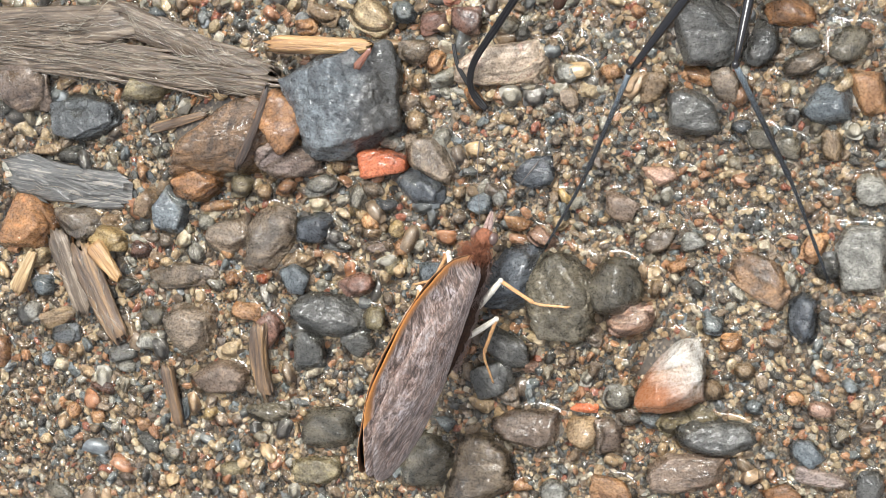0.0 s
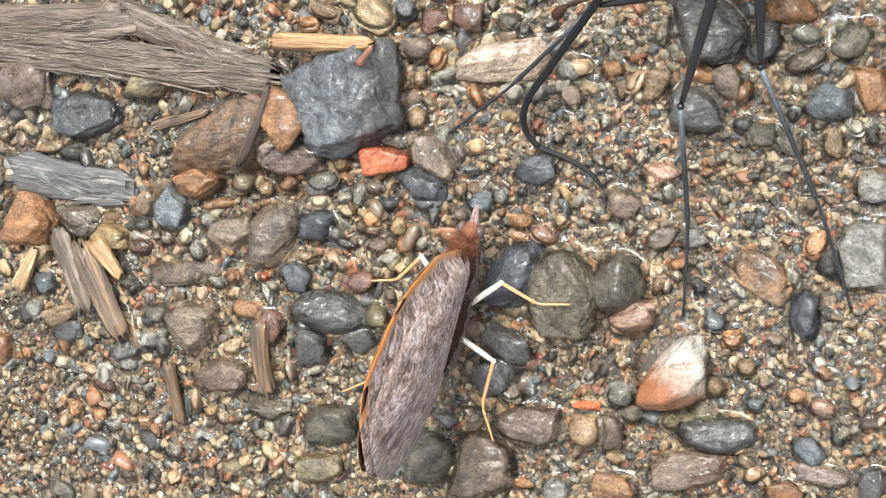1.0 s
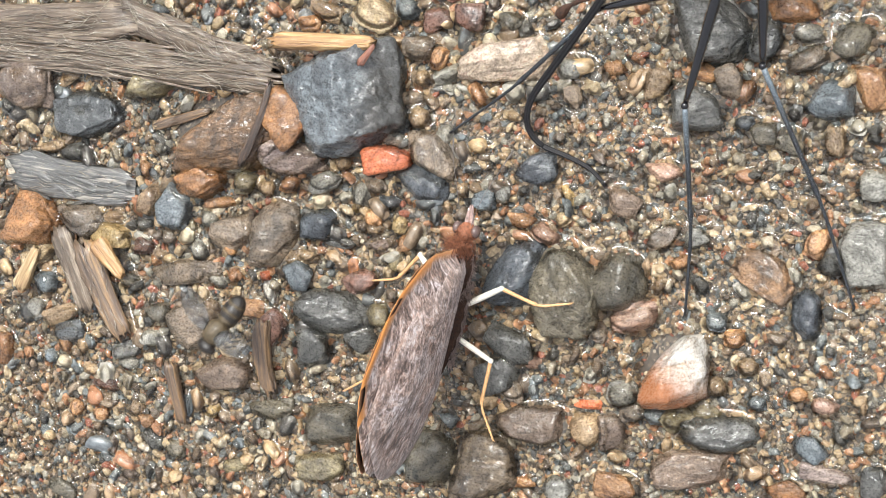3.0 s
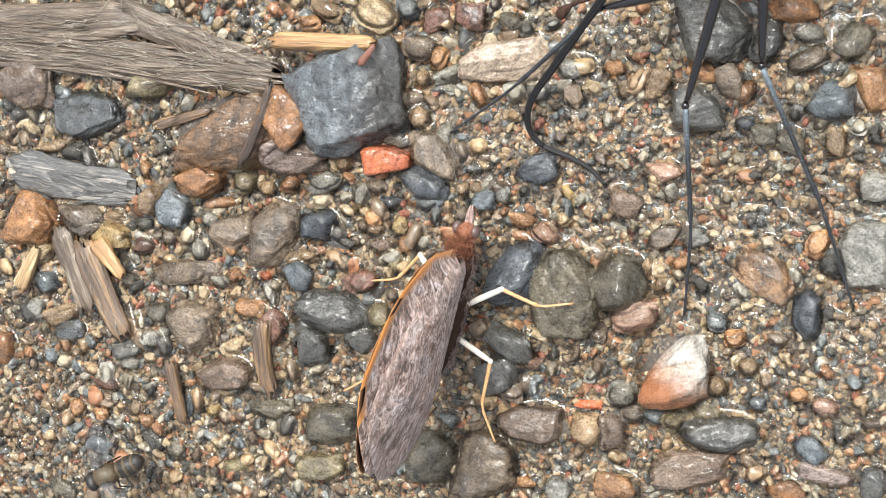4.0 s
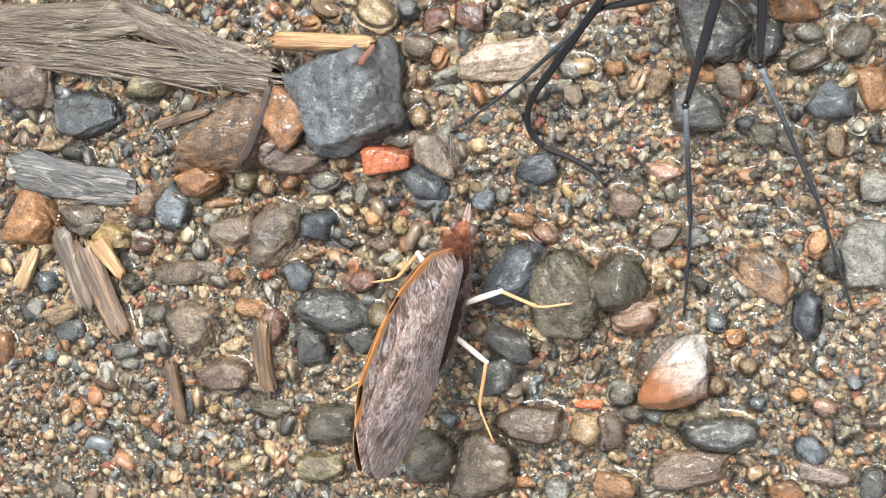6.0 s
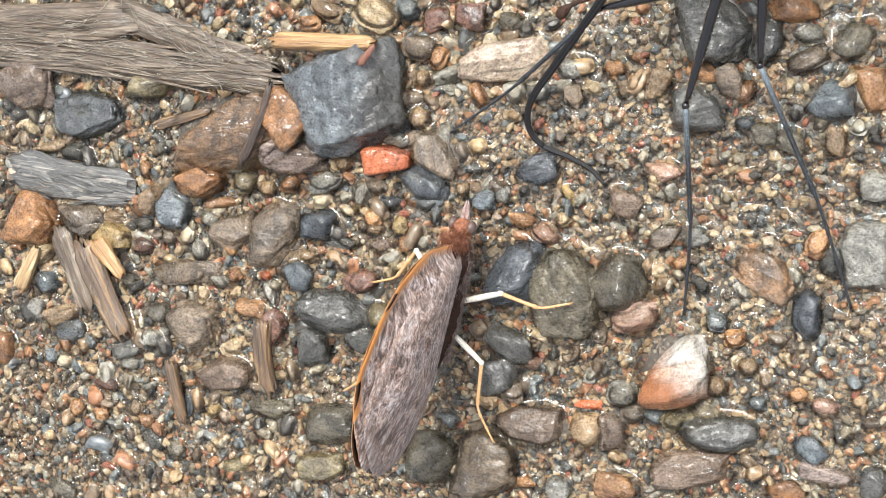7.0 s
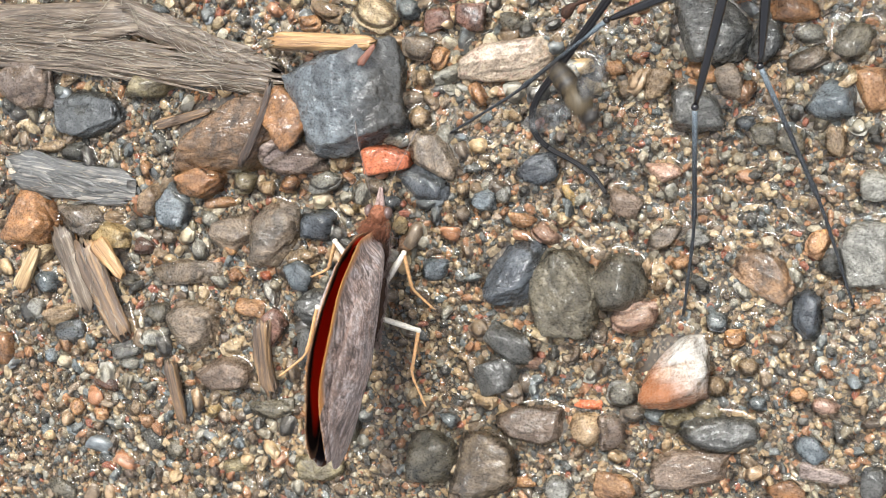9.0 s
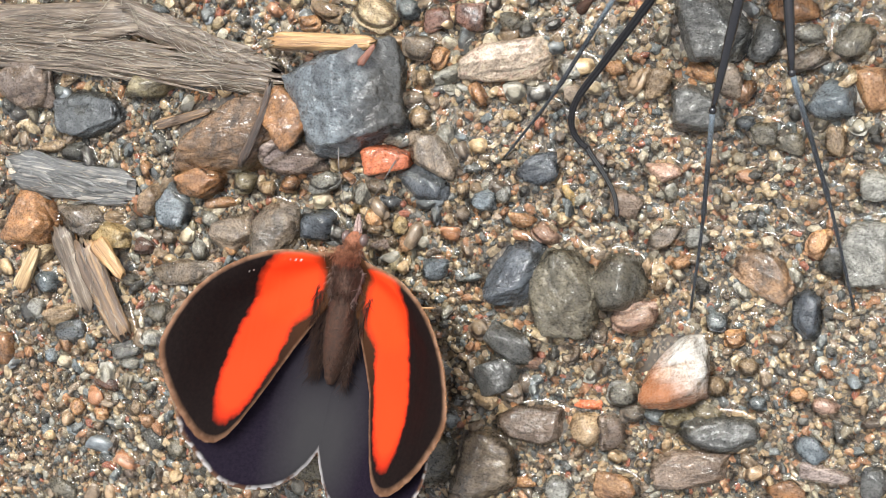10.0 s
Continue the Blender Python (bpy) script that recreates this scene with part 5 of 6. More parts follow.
def scatter():
    rng = np.random.default_rng(4)
    shapes = [roughen(rock_shape(2, rng, rng.choice([14, 30, 60]), (), 6)[0], 0.10, 0.8, k) for k in range(36)]
    crumbs = [roughen(ICO[1][0], 0.3, 0.7, 50 + k) for k in range(20)]
    tris = ICO[2][1]
    singles = [mesh_from("pebble", s, tris, [PEBBLE]) for s in shapes[:12]]
    verts, faces, base, placed = [], [], 0, 0
    grid = {}

    def free(x, y, r):
        gx, gy = int(x // 3), int(y // 3)
        for i in (gx - 1, gx, gx + 1):
            for j in (gy - 1, gy, gy + 1):
                for px, py, pr in grid.get((i, j), ()):
                    if (px - x) ** 2 + (py - y) ** 2 < (0.66 * (pr + r)) ** 2:
                        return False
        return True

    layers = [(620, 0.70, 1.10, True), (5200, 0.44, 0.74, True), (60000, 0.22, 0.46, True), (30000, 0.14, 0.24, False)]
    for count, lo, hi, apart in layers:
        for _ in range(count):
            x, y = rng.uniform(GX0, GX1), rng.uniform(GY0, GY1)
            coarse = 0.5 + 0.5 * noise.noise(Vector((x / 16, y / 16, 5.0))) - 0.004 * (x + 10) + 0.004 * y
            if lo > 0.6 and coarse < 0.46:
                continue
            if 0.4 < lo < 0.6 and coarse < 0.50 and rng.random() < 0.75:
                continue
            r = lo + (hi - lo) * rng.random() ** 1.5
            if apart and (covered(x, y, -0.15 * r) or not free(x, y, r)):
                continue
            if not apart and covered(x, y, -0.3):
                continue
            if apart:
                grid.setdefault((int(x // 3), int(y // 3)), []).append((x, y, r))
            size = r * np.array([rng.uniform(1.0, 1.75), rng.uniform(0.75, 1.1), rng.uniform(0.5, 0.9)])
            turn = rng.uniform(0, TAU)
            z = swell(x, y) - 0.25 + size[2] * rng.uniform(0.1, 0.55) + (0.1 if not apart else 0)
            if lo > 0.6 and placed < 110 and -58 < x < 48 and -33 < y < 32:
                ob = new("pebble", singles[placed % 12])
                ob.matrix_basis = Matrix.LocRotScale(Vector((x, y, z)) * MM, Euler((rng.uniform(-0.3, 0.3), rng.uniform(-0.3, 0.3), turn)), Vector(size))
                tagged(ob, "small wet pebble among coarse sand", "stone", "small pebbles in the gravel")
                placed += 1
            else:
                rot = np.array(Euler((rng.uniform(-0.5, 0.5), rng.uniform(-0.5, 0.5), turn)).to_matrix())
                if apart:
                    verts.append((shapes[rng.integers(36)] * size) @ rot.T + (x, y, z))
                    faces.append(tris + base)
                else:
                    verts.append((crumbs[rng.integers(20)] * size) @ rot.T + (x, y, z))
                    faces.append(ICO[1][1] + base)
                base += len(verts[-1])
            stamp(x, y, z, size[0], size[1], size[2], turn)
    ob = new("gravel", fast_mesh("gravel", np.vstack(verts), np.vstack(faces), [GRAVEL], False))
    tagged(ob, "wet multicoloured gravel of brown, tan and grey grains", "gravel", kind="stuff")


def blur(a, sigma):
    r = int(3 * sigma) + 1
    k = np.exp(-0.5 * (np.arange(-r, r + 1) / sigma) ** 2)
    k /= k.sum()
    for axis in (0, 1):
        pad = [(r, r) if i == axis else (0, 0) for i in (0, 1)]
        p = np.pad(a, pad, mode="edge")
        a = sum(w * np.take(p, range(i, i + a.shape[axis]), axis) for i, w in enumerate(k))
    return a


def build_water():
    """The film of water that fills the hollows and climbs the flanks of the grains."""
    low = np.minimum(HEIGHT, blur(HEIGHT, 8) + 0.25)
    level = blur(low, 4.0) + 0.02
    dry = (HEIGHT > level + 0.04).astype(float)
    hug = blur(level + 0.75 * blur(dry, 1.5) ** 1.5, 0.7)
    shown = (hug > HEIGHT - 0.30) & (hug < blur(HEIGHT, 18) + 0.8) & ~WOODY & (HEIGHT < 2.0)
    idx = -np.ones((HN, HM), dtype=np.int64)
    cell = shown[:-1, :-1] & shown[1:, :-1] & shown[:-1, 1:] & shown[1:, 1:]
    use = np.zeros((HN, HM), dtype=bool)
    for dj in (0, 1):
        for di in (0, 1):
            use[dj:HN - 1 + dj, di:HM - 1 + di] |= cell
    idx[use] = np.arange(use.sum())
    jj, ii = np.nonzero(use)
    verts = np.column_stack([GX0 + ii * CELL, GY0 + jj * CELL, hug[use]])
    cj, ci = np.nonzero(cell)
    quads = np.column_stack([idx[cj, ci], idx[cj, ci + 1], idx[cj + 1, ci + 1], idx[cj + 1, ci]])
    ob = new("water", fast_mesh("water", verts, quads, [WATER]))
    tagged(ob, "thin clear film of water between the grains", "water", kind="structure")


def pebble_material():
    m, n, l, b = material("wet_pebble")
    info = n.new("ShaderNodeObjectInfo")
    stops = [(0.0, (0.12, 0.11, 0.10)), (0.14, (0.20, 0.22, 0.23)), (0.26, (0.26, 0.18, 0.11)), (0.42, (0.46, 0.30, 0.16)),
             (0.55, (0.18, 0.13, 0.09)), (0.66, (0.40, 0.37, 0.30)), (0.76, (0.44, 0.19, 0.08)), (0.86, (0.62, 0.43, 0.22)), (0.95, (0.7, 0.6, 0.42))]
    base = ramp(n, l, info.outputs["Random"], [(p, muted(c)) for p, c in stops], "CONSTANT")
    co = n.new("ShaderNodeTexCoord").outputs["Object"]
    fine = noise_tex(n, l, 900, 4, 0.7, co)
    grain = ramp(n, l, fine.outputs[0], [(0.33, (0.2, 0.19, 0.18)), (0.5, (0.5, 0.5, 0.5)), (0.68, (0.78, 0.77, 0.75))])
    l.new(mixed(n, l, "OVERLAY", 0.7, base.outputs[0], grain.outputs[0]), b.inputs["Base Color"])
    setv(b, Roughness=0.4, Coat_Weight=0.8, Coat_Roughness=0.12)
    film = noise_tex(n, l, 900, 3, 0.5, co)
    bumped(n, l, b, fine.outputs[0], 0.6, 0.0004, film.outputs[0], 0.0002)
    return m


PEBBLE = pebble_material()
scatter()
build_water()


# ---- the dead-leaf butterfly ----
# body space: x to the head, y to its left, z up; millimetres from the wing roots
FOREWING = ((1.6, 0.2), (1.5, 3.2), (0.7, 8.2), (-1.9, 12.7), (-5.4, 15.8), (-9.9, 17.8), (-12.4, 18.1), (-15.3, 17.0), (-18.8, 14.7), (-21.4, 11.8), (-20.6, 9.3), (-15.6, 6.5), (-9.0, 3.5), (-3.9, 1.0), (-1.0, 0.0))
HINDWING = ((-0.5, 0.4), (-3.0, 6.0), (-7.2, 11.8), (-12.2, 14.6), (-16.4, 15.3), (-19.6, 14.3), (-22.0, 12.0), (-24.2, 9.2), (-24.7, 6.0), (-23.5, 2.4), (-20.8, -0.1), (-16.8, -2.0), (-11.5, -4.0), (-6.5, -3.8), (-2.5, -1.6))


def wing_mesh(name, outline, mats, side, drop, bulge, costa=0, slid=0.0):
    """A thin wing with an upper and an under sheet, cambered and faintly scalloped."""
    ring = np.array(smooth_path(outline, 8, True))
    c = ring.mean(0) * 0.8 + np.array((-6.0, 4.0)) * 0.2
    steps = 12
    count = len(ring)
    verts, rim, faces, which = [], [], [], []
    for sheet in (0, 1):
        base = len(verts)
        verts.append((c[0], c[1] * side, 0))
        rim.append(0.0)
        for s in range(1, steps + 1):
            t = s / steps
            for k, p in enumerate(ring):
                q = c + (p - c) * t * (1 + (0.004 * math.sin(k * 1.9) if t > 0.95 else 0))
                verts.append((q[0], q[1] * side, 0))
                keep = (q[1] > 2.2 or (not costa and q[0] < -15)) if not (costa and sheet) else k < costa
                rim.append((t * 0.94 if costa and sheet and k < 16 else t) if keep else t * (0.84 if costa and sheet else 0.92))
        for k in range(count):
            tri = (base, base + 1 + k, base + 1 + (k + 1) % count)
            faces.append(tri)
            which.append(sheet)
        for s in range(steps - 1):
            b0, b1 = base + 1 + s * count, base + 1 + (s + 1) * count
            for k in range(count):
                faces.append((b0 + k, b1 + k, b1 + (k + 1) % count, b0 + (k + 1) % count))
                which.append(sheet)
    half = len(verts) // 2
    out = []
    for i, (x, y, z) in enumerate(verts):
        lift = 0.045 * (1 if i < half else -1) * (1 - 0.6 * rim[i])
        at = x + slid
        fold = 0.06 * math.sin(math.atan2(abs(y), -at - 1 + 1e-6) * 15) * min(1, math.hypot(at, y) / 12)
        edge = float(np.interp(-at, (-1.6, 0, 2, 5.5, 10, 13, 26), (0.5, 8.0, 12.7, 15.8, 17.7, 17.7, 17.0)))
        off = min(1, max(0, (edge - abs(y) - 0.5) / 7))
        inner = y * side
        camber = -bulge * (0.45 + 0.55 * min(1, inner / 5) if inner > 0 else 0.45 * (1 + inner / 3)) * off * off * (3 - 2 * off) * min(1, max(0, (24 + at) / 12))
        fade = min(1, max(0.2, (23 + x) / 6))
        out.append((x, y, drop * fade + lift + fold + camber))
    last = 1 + (steps - 1) * count
    for k in range(count):
        a, b = last + k, last + (k + 1) % count
        faces.append((a, b, b + half, a + half))
        which.append(1)
    want = (0, 1) if side < 0 else (1, 0)
    fixed = [f if (w == 0) == (want[0] == 1) else tuple(reversed(f)) for f, w in zip(faces, which)]
    me = mesh_from(name, out, fixed, mats, True, which)
    at = me.attributes.new("rim", "FLOAT", "POINT")
    at.data.foreach_set("value", np.array(rim, dtype=np.float32))
    return me


def fur(points, length, rng, lean=(-1, 0, 0.3), width=0.05):
    """Short hairs that stand off a surface: thin three-sided cones."""
    verts, faces = [], []
    for p in points:
        way = Vector(lean) + Vector(rng.normal(0, 0.45, 3))
        way.normalize()
        side = way.cross(Vector((0.3, 0.5, 0.8))).normalized() * width
        other = way.cross(side)
        b = len(verts)
        tip = Vector(p) + way * length * rng.uniform(0.6, 1.3)
        verts += [Vector(p) + side, Vector(p) - side * 0.5 + other * 0.8, Vector(p) - side * 0.5 - other * 0.8, tip]
        faces += [(b, b + 1, b + 3), (b + 1, b + 2, b + 3), (b + 2, b, b + 3)]
    return np.array([v[:] for v in verts]), faces


def shell_points(centre, size, count, rng):
    d = rng.normal(size=(count, 3))
    d /= np.linalg.norm(d, axis=1)[:, None]
    d[:, 2] = np.abs(d[:, 2]) * 0.9 + 0.1 * d[:, 2]
    return d * np.array(size) + np.array(centre)


def build_butterfly():
    rng = np.random.default_rng(9)
    root = new("butterfly")
    tagged(root, "small butterfly with mottled grey-brown closed wings, red bands inside", "butterfly")
    thorax = blob((-0.4, 0, -0.3), (3.3, 1.7, 1.6), 3, 2, 0.1)
    part("thorax", mesh_from("thorax", *joined(thorax, fur(shell_points((-0.4, 0, 0), (3.2, 1.7, 1.45), 620, rng), 1.1, rng)), [THORAX_FUR]), root, "dark brown furry thorax")
    flank = fur([p for p in shell_points((-0.6, 0, -0.5), (3.4, 1.75, 1.7), 1500, rng) * np.array((1, 1, -1)) if abs(p[1]) > 0.8], 1.2, rng, (-0.9, 0, -0.2), 0.05)
    sides = [(x, s * rng.uniform(1.2, 1.75), rng.uniform(-1.9, -0.7)) for x in np.linspace(-11.0, -1.5, 380) for s in (1, -1)]
    flank = joined(flank, fur(sides, 0.8, rng, (-1.0, 0, -0.35), 0.06))
    part("flank", mesh_from("flank", *flank, [FLANK_FUR]), root, "pinkish grey hair on the flanks")
    rings = [(-2.2 - 10.6 * t, 0, -0.5 - 0.8 * t) for t in np.linspace(0, 1, 14)]
    rad = [1.7 * (math.sin(math.pi * (0.25 + 0.72 * t)) ** 0.6) * (1 + 0.05 * (-1) ** i) for i, t in enumerate(np.linspace(0, 1, 14))]
    abdomen = tube(rings, rad, 14)
    part("abdomen", mesh_from("abdomen", *joined(abdomen, fur([(x, rng.uniform(-1.5, 1.5), z + 1.2) for x, _, z in rings[:-2] for _ in range(12)], 0.8, rng)), [BROWN_FUR]), root)
    head = part("head", mesh_from("head", *joined(blob((3.4, 0, 0.1), (1.1, 1.15, 1.0), 3, 4, 0.08),
                fur(shell_points((3.2, 0, 0.2), (1.15, 1.2, 1.0), 420, rng), 0.42, rng, (-0.5, 0, 0.5), 0.04)), [RED_FUR]), root, "reddish furry head")
    for s in (1, -1):
        part("eye", mesh_from("eye", *blob((3.7, 1.05 * s, 0.25), (0.72, 0.5, 0.7), 3, 0, 0), [EYE]), head, "grey rounded eye")
        part("palp", mesh_from("palp", *tube(smooth_path([(4.2, 0.3 * s, -0.2), (5.2, 0.2 * s, 0.2), (6.4, 0.1 * s, 0.5)], 4), [0.26, 0.27, 0.27, 0.25, 0.23, 0.2, 0.16, 0.11, 0.03], 8), [GREY_FUR]), head, "grey pointed palp")
        path = smooth_path([(4.0, 0.5 * s, 0.6), (7.0, 1.3 * s, 1.8), (10.5, 2.6 * s, 2.2), (13.0, 3.4 * s, 1.8)], 6)
        part("antenna", mesh_from("antenna", *tube(path, [0.034] * 13 + [0.045, 0.06, 0.085, 0.095, 0.085, 0.04], 6), [ANTENNA_GREY]), head, "thin grey clubbed antenna")
    spots = [(2.3 + rng.uniform(-0.9, 0.5), y, 1.2 * math.sqrt(max(0, 1 - (y / 1.7) ** 2)) + 0.3) for y in np.linspace(-1.6, 1.6, 260)]
    spots += [(1.9 + rng.uniform(-0.9, 0.5), rng.normal(0, 0.7), z) for z in np.linspace(0.2, 3.4, 420)]
    collar = fur(spots, 1.0, rng, (-0.8, 0, 0.35), 0.04)
    part("collar", mesh_from("collar", *collar, [RED_FUR]), root, "tuft of red-brown hairs behind the head")
    wings = {}
    for s, nm in ((1, "left"), (-1, "right")):
        wings["fore", s] = part("forewing", wing_mesh("forewing", FOREWING, [FORE_UP, FORE_UNDER], s, 0.0, 2.0, 58), root, "black forewing with a broad red band, brown mottled beneath")
        wings["hind", s] = part("hindwing", wing_mesh("hindwing", HINDWING, [HIND_UP, HIND_UNDER], s, -0.15, 2.0, 0, 2.1), root, "purplish black hindwing with a pale fringe, mottled beneath")
        roots = [(x, s * rng.uniform(0.5, 3.0 + 0.12 * x), 0.12) for x in np.linspace(-10.5, -0.5, 420)]
        part("hair", mesh_from("hair", *fur(roots, 1.9, rng, (-1.5, 0.35 * s, 0.12), 0.05), [BROWN_FUR]), wings["hind", s], "long dark brown hair over the wing's root")
    return root, wings


def leg_parts(parent, hip, knee, foot, thick, mats, label, kink=0.13, taper=0.0):
    """A leg under parent: a thigh, and under it the shin with its foot, built straight along x."""
    a, b = (Vector(knee) - Vector(hip)).length, (Vector(foot) - Vector(knee)).length
    t = np.linspace(0, 1, 9)
    thigh = tube([(a * s, 0, 0) for s in t], [thick * (1.0 + 0.25 * math.sin(math.pi * s) + taper * (0.35 - s)) * (0.85 if s > 0.95 else 1) for s in t], 8)
    ob = part("leg", mesh_from("leg", *joined(thigh, blob((a, 0, 0), (thick * (1.15 - 0.4 * taper),) * 3, 2, 0, 0)), [mats[0]]), parent, label)
    u = np.linspace(0, 1, 25)
    path = [(b * s, -kink * b * float(np.interp(s, (0, 0.45, 0.55, 0.65, 1), (0, 0.85, 1.0, 0.9, 0))), 0) for s in u]
    slim = 1 - 0.4 * taper
    rad = [slim * thick * (0.85 - 0.3 * s if s < 0.5 else 0.55 - 0.3 * (s - 0.5) + (0.12 if int(s * 24) % 4 == 0 else 0)) for s in u]
    rad[12] = slim * thick * 0.95
    rng = np.random.default_rng(int(a * 100))
    spines = fur([path[i] for i in range(2, 25) for _ in range(4)], thick * 1.5, rng, (1.2, 0, 0), thick * 0.10)
    claw = tube([(b, 0, 0), (b + thick * 1.1, thick * 0.8, 0)], [thick * 0.3, thick * 0.06], 5)
    shin = part("shin", mesh_from("shin", *joined(tube(path, rad, 8), spines, claw), [mats[1]]), ob, "jointed shin and foot")
    return ob, shin, a, b


def bend(hip, foot, a, b, pole):
    """Poses of a two-piece leg between hip and foot, its knee on pole's side."""
    way = foot - hip
    d = max(min(way.length, (a + b) * 0.998), abs(a - b) * 1.05 + 0.01)
    way.normalize()
    side = (pole - way * pole.dot(way)).normalized()
    c = (a * a + d * d - b * b) / (2 * a * d)
    s = math.sqrt(max(0.0, 1 - c * c))
    x = way * c + side * s
    y = side * c - way * s
    knee = hip + x * a
    to_foot = (hip + way * d - knee).normalized()
    z = x.cross(y)
    m = Matrix((x, y, z)).transposed().to_4x4()
    m.translation = hip * MM
    turn = math.atan2(to_foot.dot(y), to_foot.dot(x))
    return m, Matrix.Translation((a * MM, 0, 0)) @ Matrix.Rotation(turn, 4, "Z")


BUTTERFLY, WINGS = build_butterfly()
LEGS = {
    # hip, knee and foot at rest, in body space
    "mid_right": leg_parts(BUTTERFLY, (-4.4, -1.1, -1.9), (-3.4, -5.2, 0.0), (-3.4, -12.2, -2.6), 0.28, (WHITE_SHELL, ORANGE_SHELL), "white-scaled leg with an orange shin"),
    "mid_left": leg_parts(BUTTERFLY, (-4.0, 1.1, -1.9), (-3.0, 5.8, 0.4), (-5.0, 11.6, -4.5), 0.28, (WHITE_SHELL, ORANGE_SHELL), "white-scaled leg with an orange shin"),
    "hind_right": leg_parts(BUTTERFLY, (-7.8, -0.9, -1.9), (-9.2, -5.2, -0.6), (-17.0, -7.4, -4.0), 0.27, (WHITE_SHELL, ORANGE_SHELL), "white-scaled leg with an orange shin"),
    "hind_left": leg_parts(BUTTERFLY, (-7.4, 0.9, -1.9), (-9.6, 6.0, -0.6), (-18.6, 10.6, -4.5), 0.27, (WHITE_SHELL, ORANGE_SHELL), "white-scaled leg with an orange shin"),
}


# ---- the large black butterfly, of which the legs and tongue reach into view ----
def build_black():
    rng = np.random.default_rng(21)
    root = new("butterfly")
    tagged(root, "large black butterfly on long thin legs, drinking with its tongue", "butterfly")
    body = joined(blob((36, 34, 15.5), (6.5, 3.6, 3.4), 3, 3, 0.12), tube(smooth_path([(41, 36, 15.5), (50, 40, 15), (60, 44, 13.5)], 6), [2.4, 2.7, 2.9, 3, 3, 2.9, 2.8, 2.6, 2.4, 2.1, 1.8, 1.3, 0.6], 14))
    part("body", mesh_from("body", *body, [BLACK_SHELL]), root)
    part("head", mesh_from("head", *blob((28.6, 31.4, 14.6), (2.2, 2.0, 2.0), 3, 5, 0.08), [BLACK_SHELL]), root)
    path = smooth_path(ANTENNA, 8)
    part("antenna", mesh_from("antenna", *tube(path, [0.22 if i < 17 else 0.22 + 0.35 * math.sin(math.pi * (i - 16) / 9) for i in range(25)], 8), [BROWN_FUR]), root, "brown clubbed antenna")
    p = [Vector(q) for q in smooth_path(PROBOSCIS, 7)]
    n = len(p)
    rad = [0.30 - 0.16 * i / (n - 1) for i in range(n)]
    cut = 6 * 7

    def twin(first, last, origin):
        pieces = []
        for s in (-1, 1):
            line = []
            for i in range(first, last):
                way = (p[min(i + 1, n - 1)] - p[max(i - 1, 0)]).normalized()
                line.append(p[i] - origin + way.cross(TOWARDS).normalized() * rad[i] * 0.55 * s)
            pieces.append(tube(line, rad[first:last], 8))
        return joined(*pieces)

    tongue = part("tongue", mesh_from("tongue", *twin(0, cut + 1, Vector()), [TONGUE_BLACK]), root, "long curved black tongue")
    tip = part("tip", mesh_from("tip", *twin(cut, n, Vector(PROBOSCIS[6])), [TONGUE_BLACK]), tongue, "thin end of the tongue touching the sand")
    legs = {}
    for key, rest in (("fore", FORE_REST), ("mid", MID_REST), ("hind", HIND_REST)):
        legs[key] = leg_parts(root, *rest, 0.44 if key != "fore" else 0.42, (BLACK_SHELL, SHIN_BLACK), "long glossy black leg", 0.025, 0.55) + (rest,)
    return root, (tongue, tip), legs


def shin_material():
    """Black shin dusted with blue-grey scales below the knee."""
    m, n, l, b = material("black_shin_with_grey_scales")
    co = n.new("ShaderNodeTexCoord").outputs["Object"]
    sep = n.new("ShaderNodeSeparateXYZ")
    l.new(co, sep.inputs[0])
    near = n.new("ShaderNodeMapRange")
    setv(near, From_Min=0.0, From_Max=0.007, To_Min=0.52, To_Max=0.32)
    l.new(sep.outputs[0], near.inputs["Value"])
    dust = noise_tex(n, l, 16000, 3, 0.6, co)
    add = n.new("ShaderNodeMath")
    l.new(near.outputs[0], add.inputs[0])
    l.new(dust.outputs[0], add.inputs[1])
    col = ramp(n, l, add.outputs[0], [(0.80, (0.010, 0.010, 0.012)), (0.96, (0.07, 0.08, 0.09)), (1.08, (0.22, 0.27, 0.31))])
    l.new(col.outputs[0], b.inputs["Base Color"])
    setv(b, Roughness=0.3, Coat_Weight=0.4, Coat_Roughness=0.15)
    bumped(n, l, b, dust.outputs[0], 0.4, 0.0002)
    return m


SHIN_BLACK = shin_material()
BLACK, TONGUE, BLACK_LEGS = build_black()


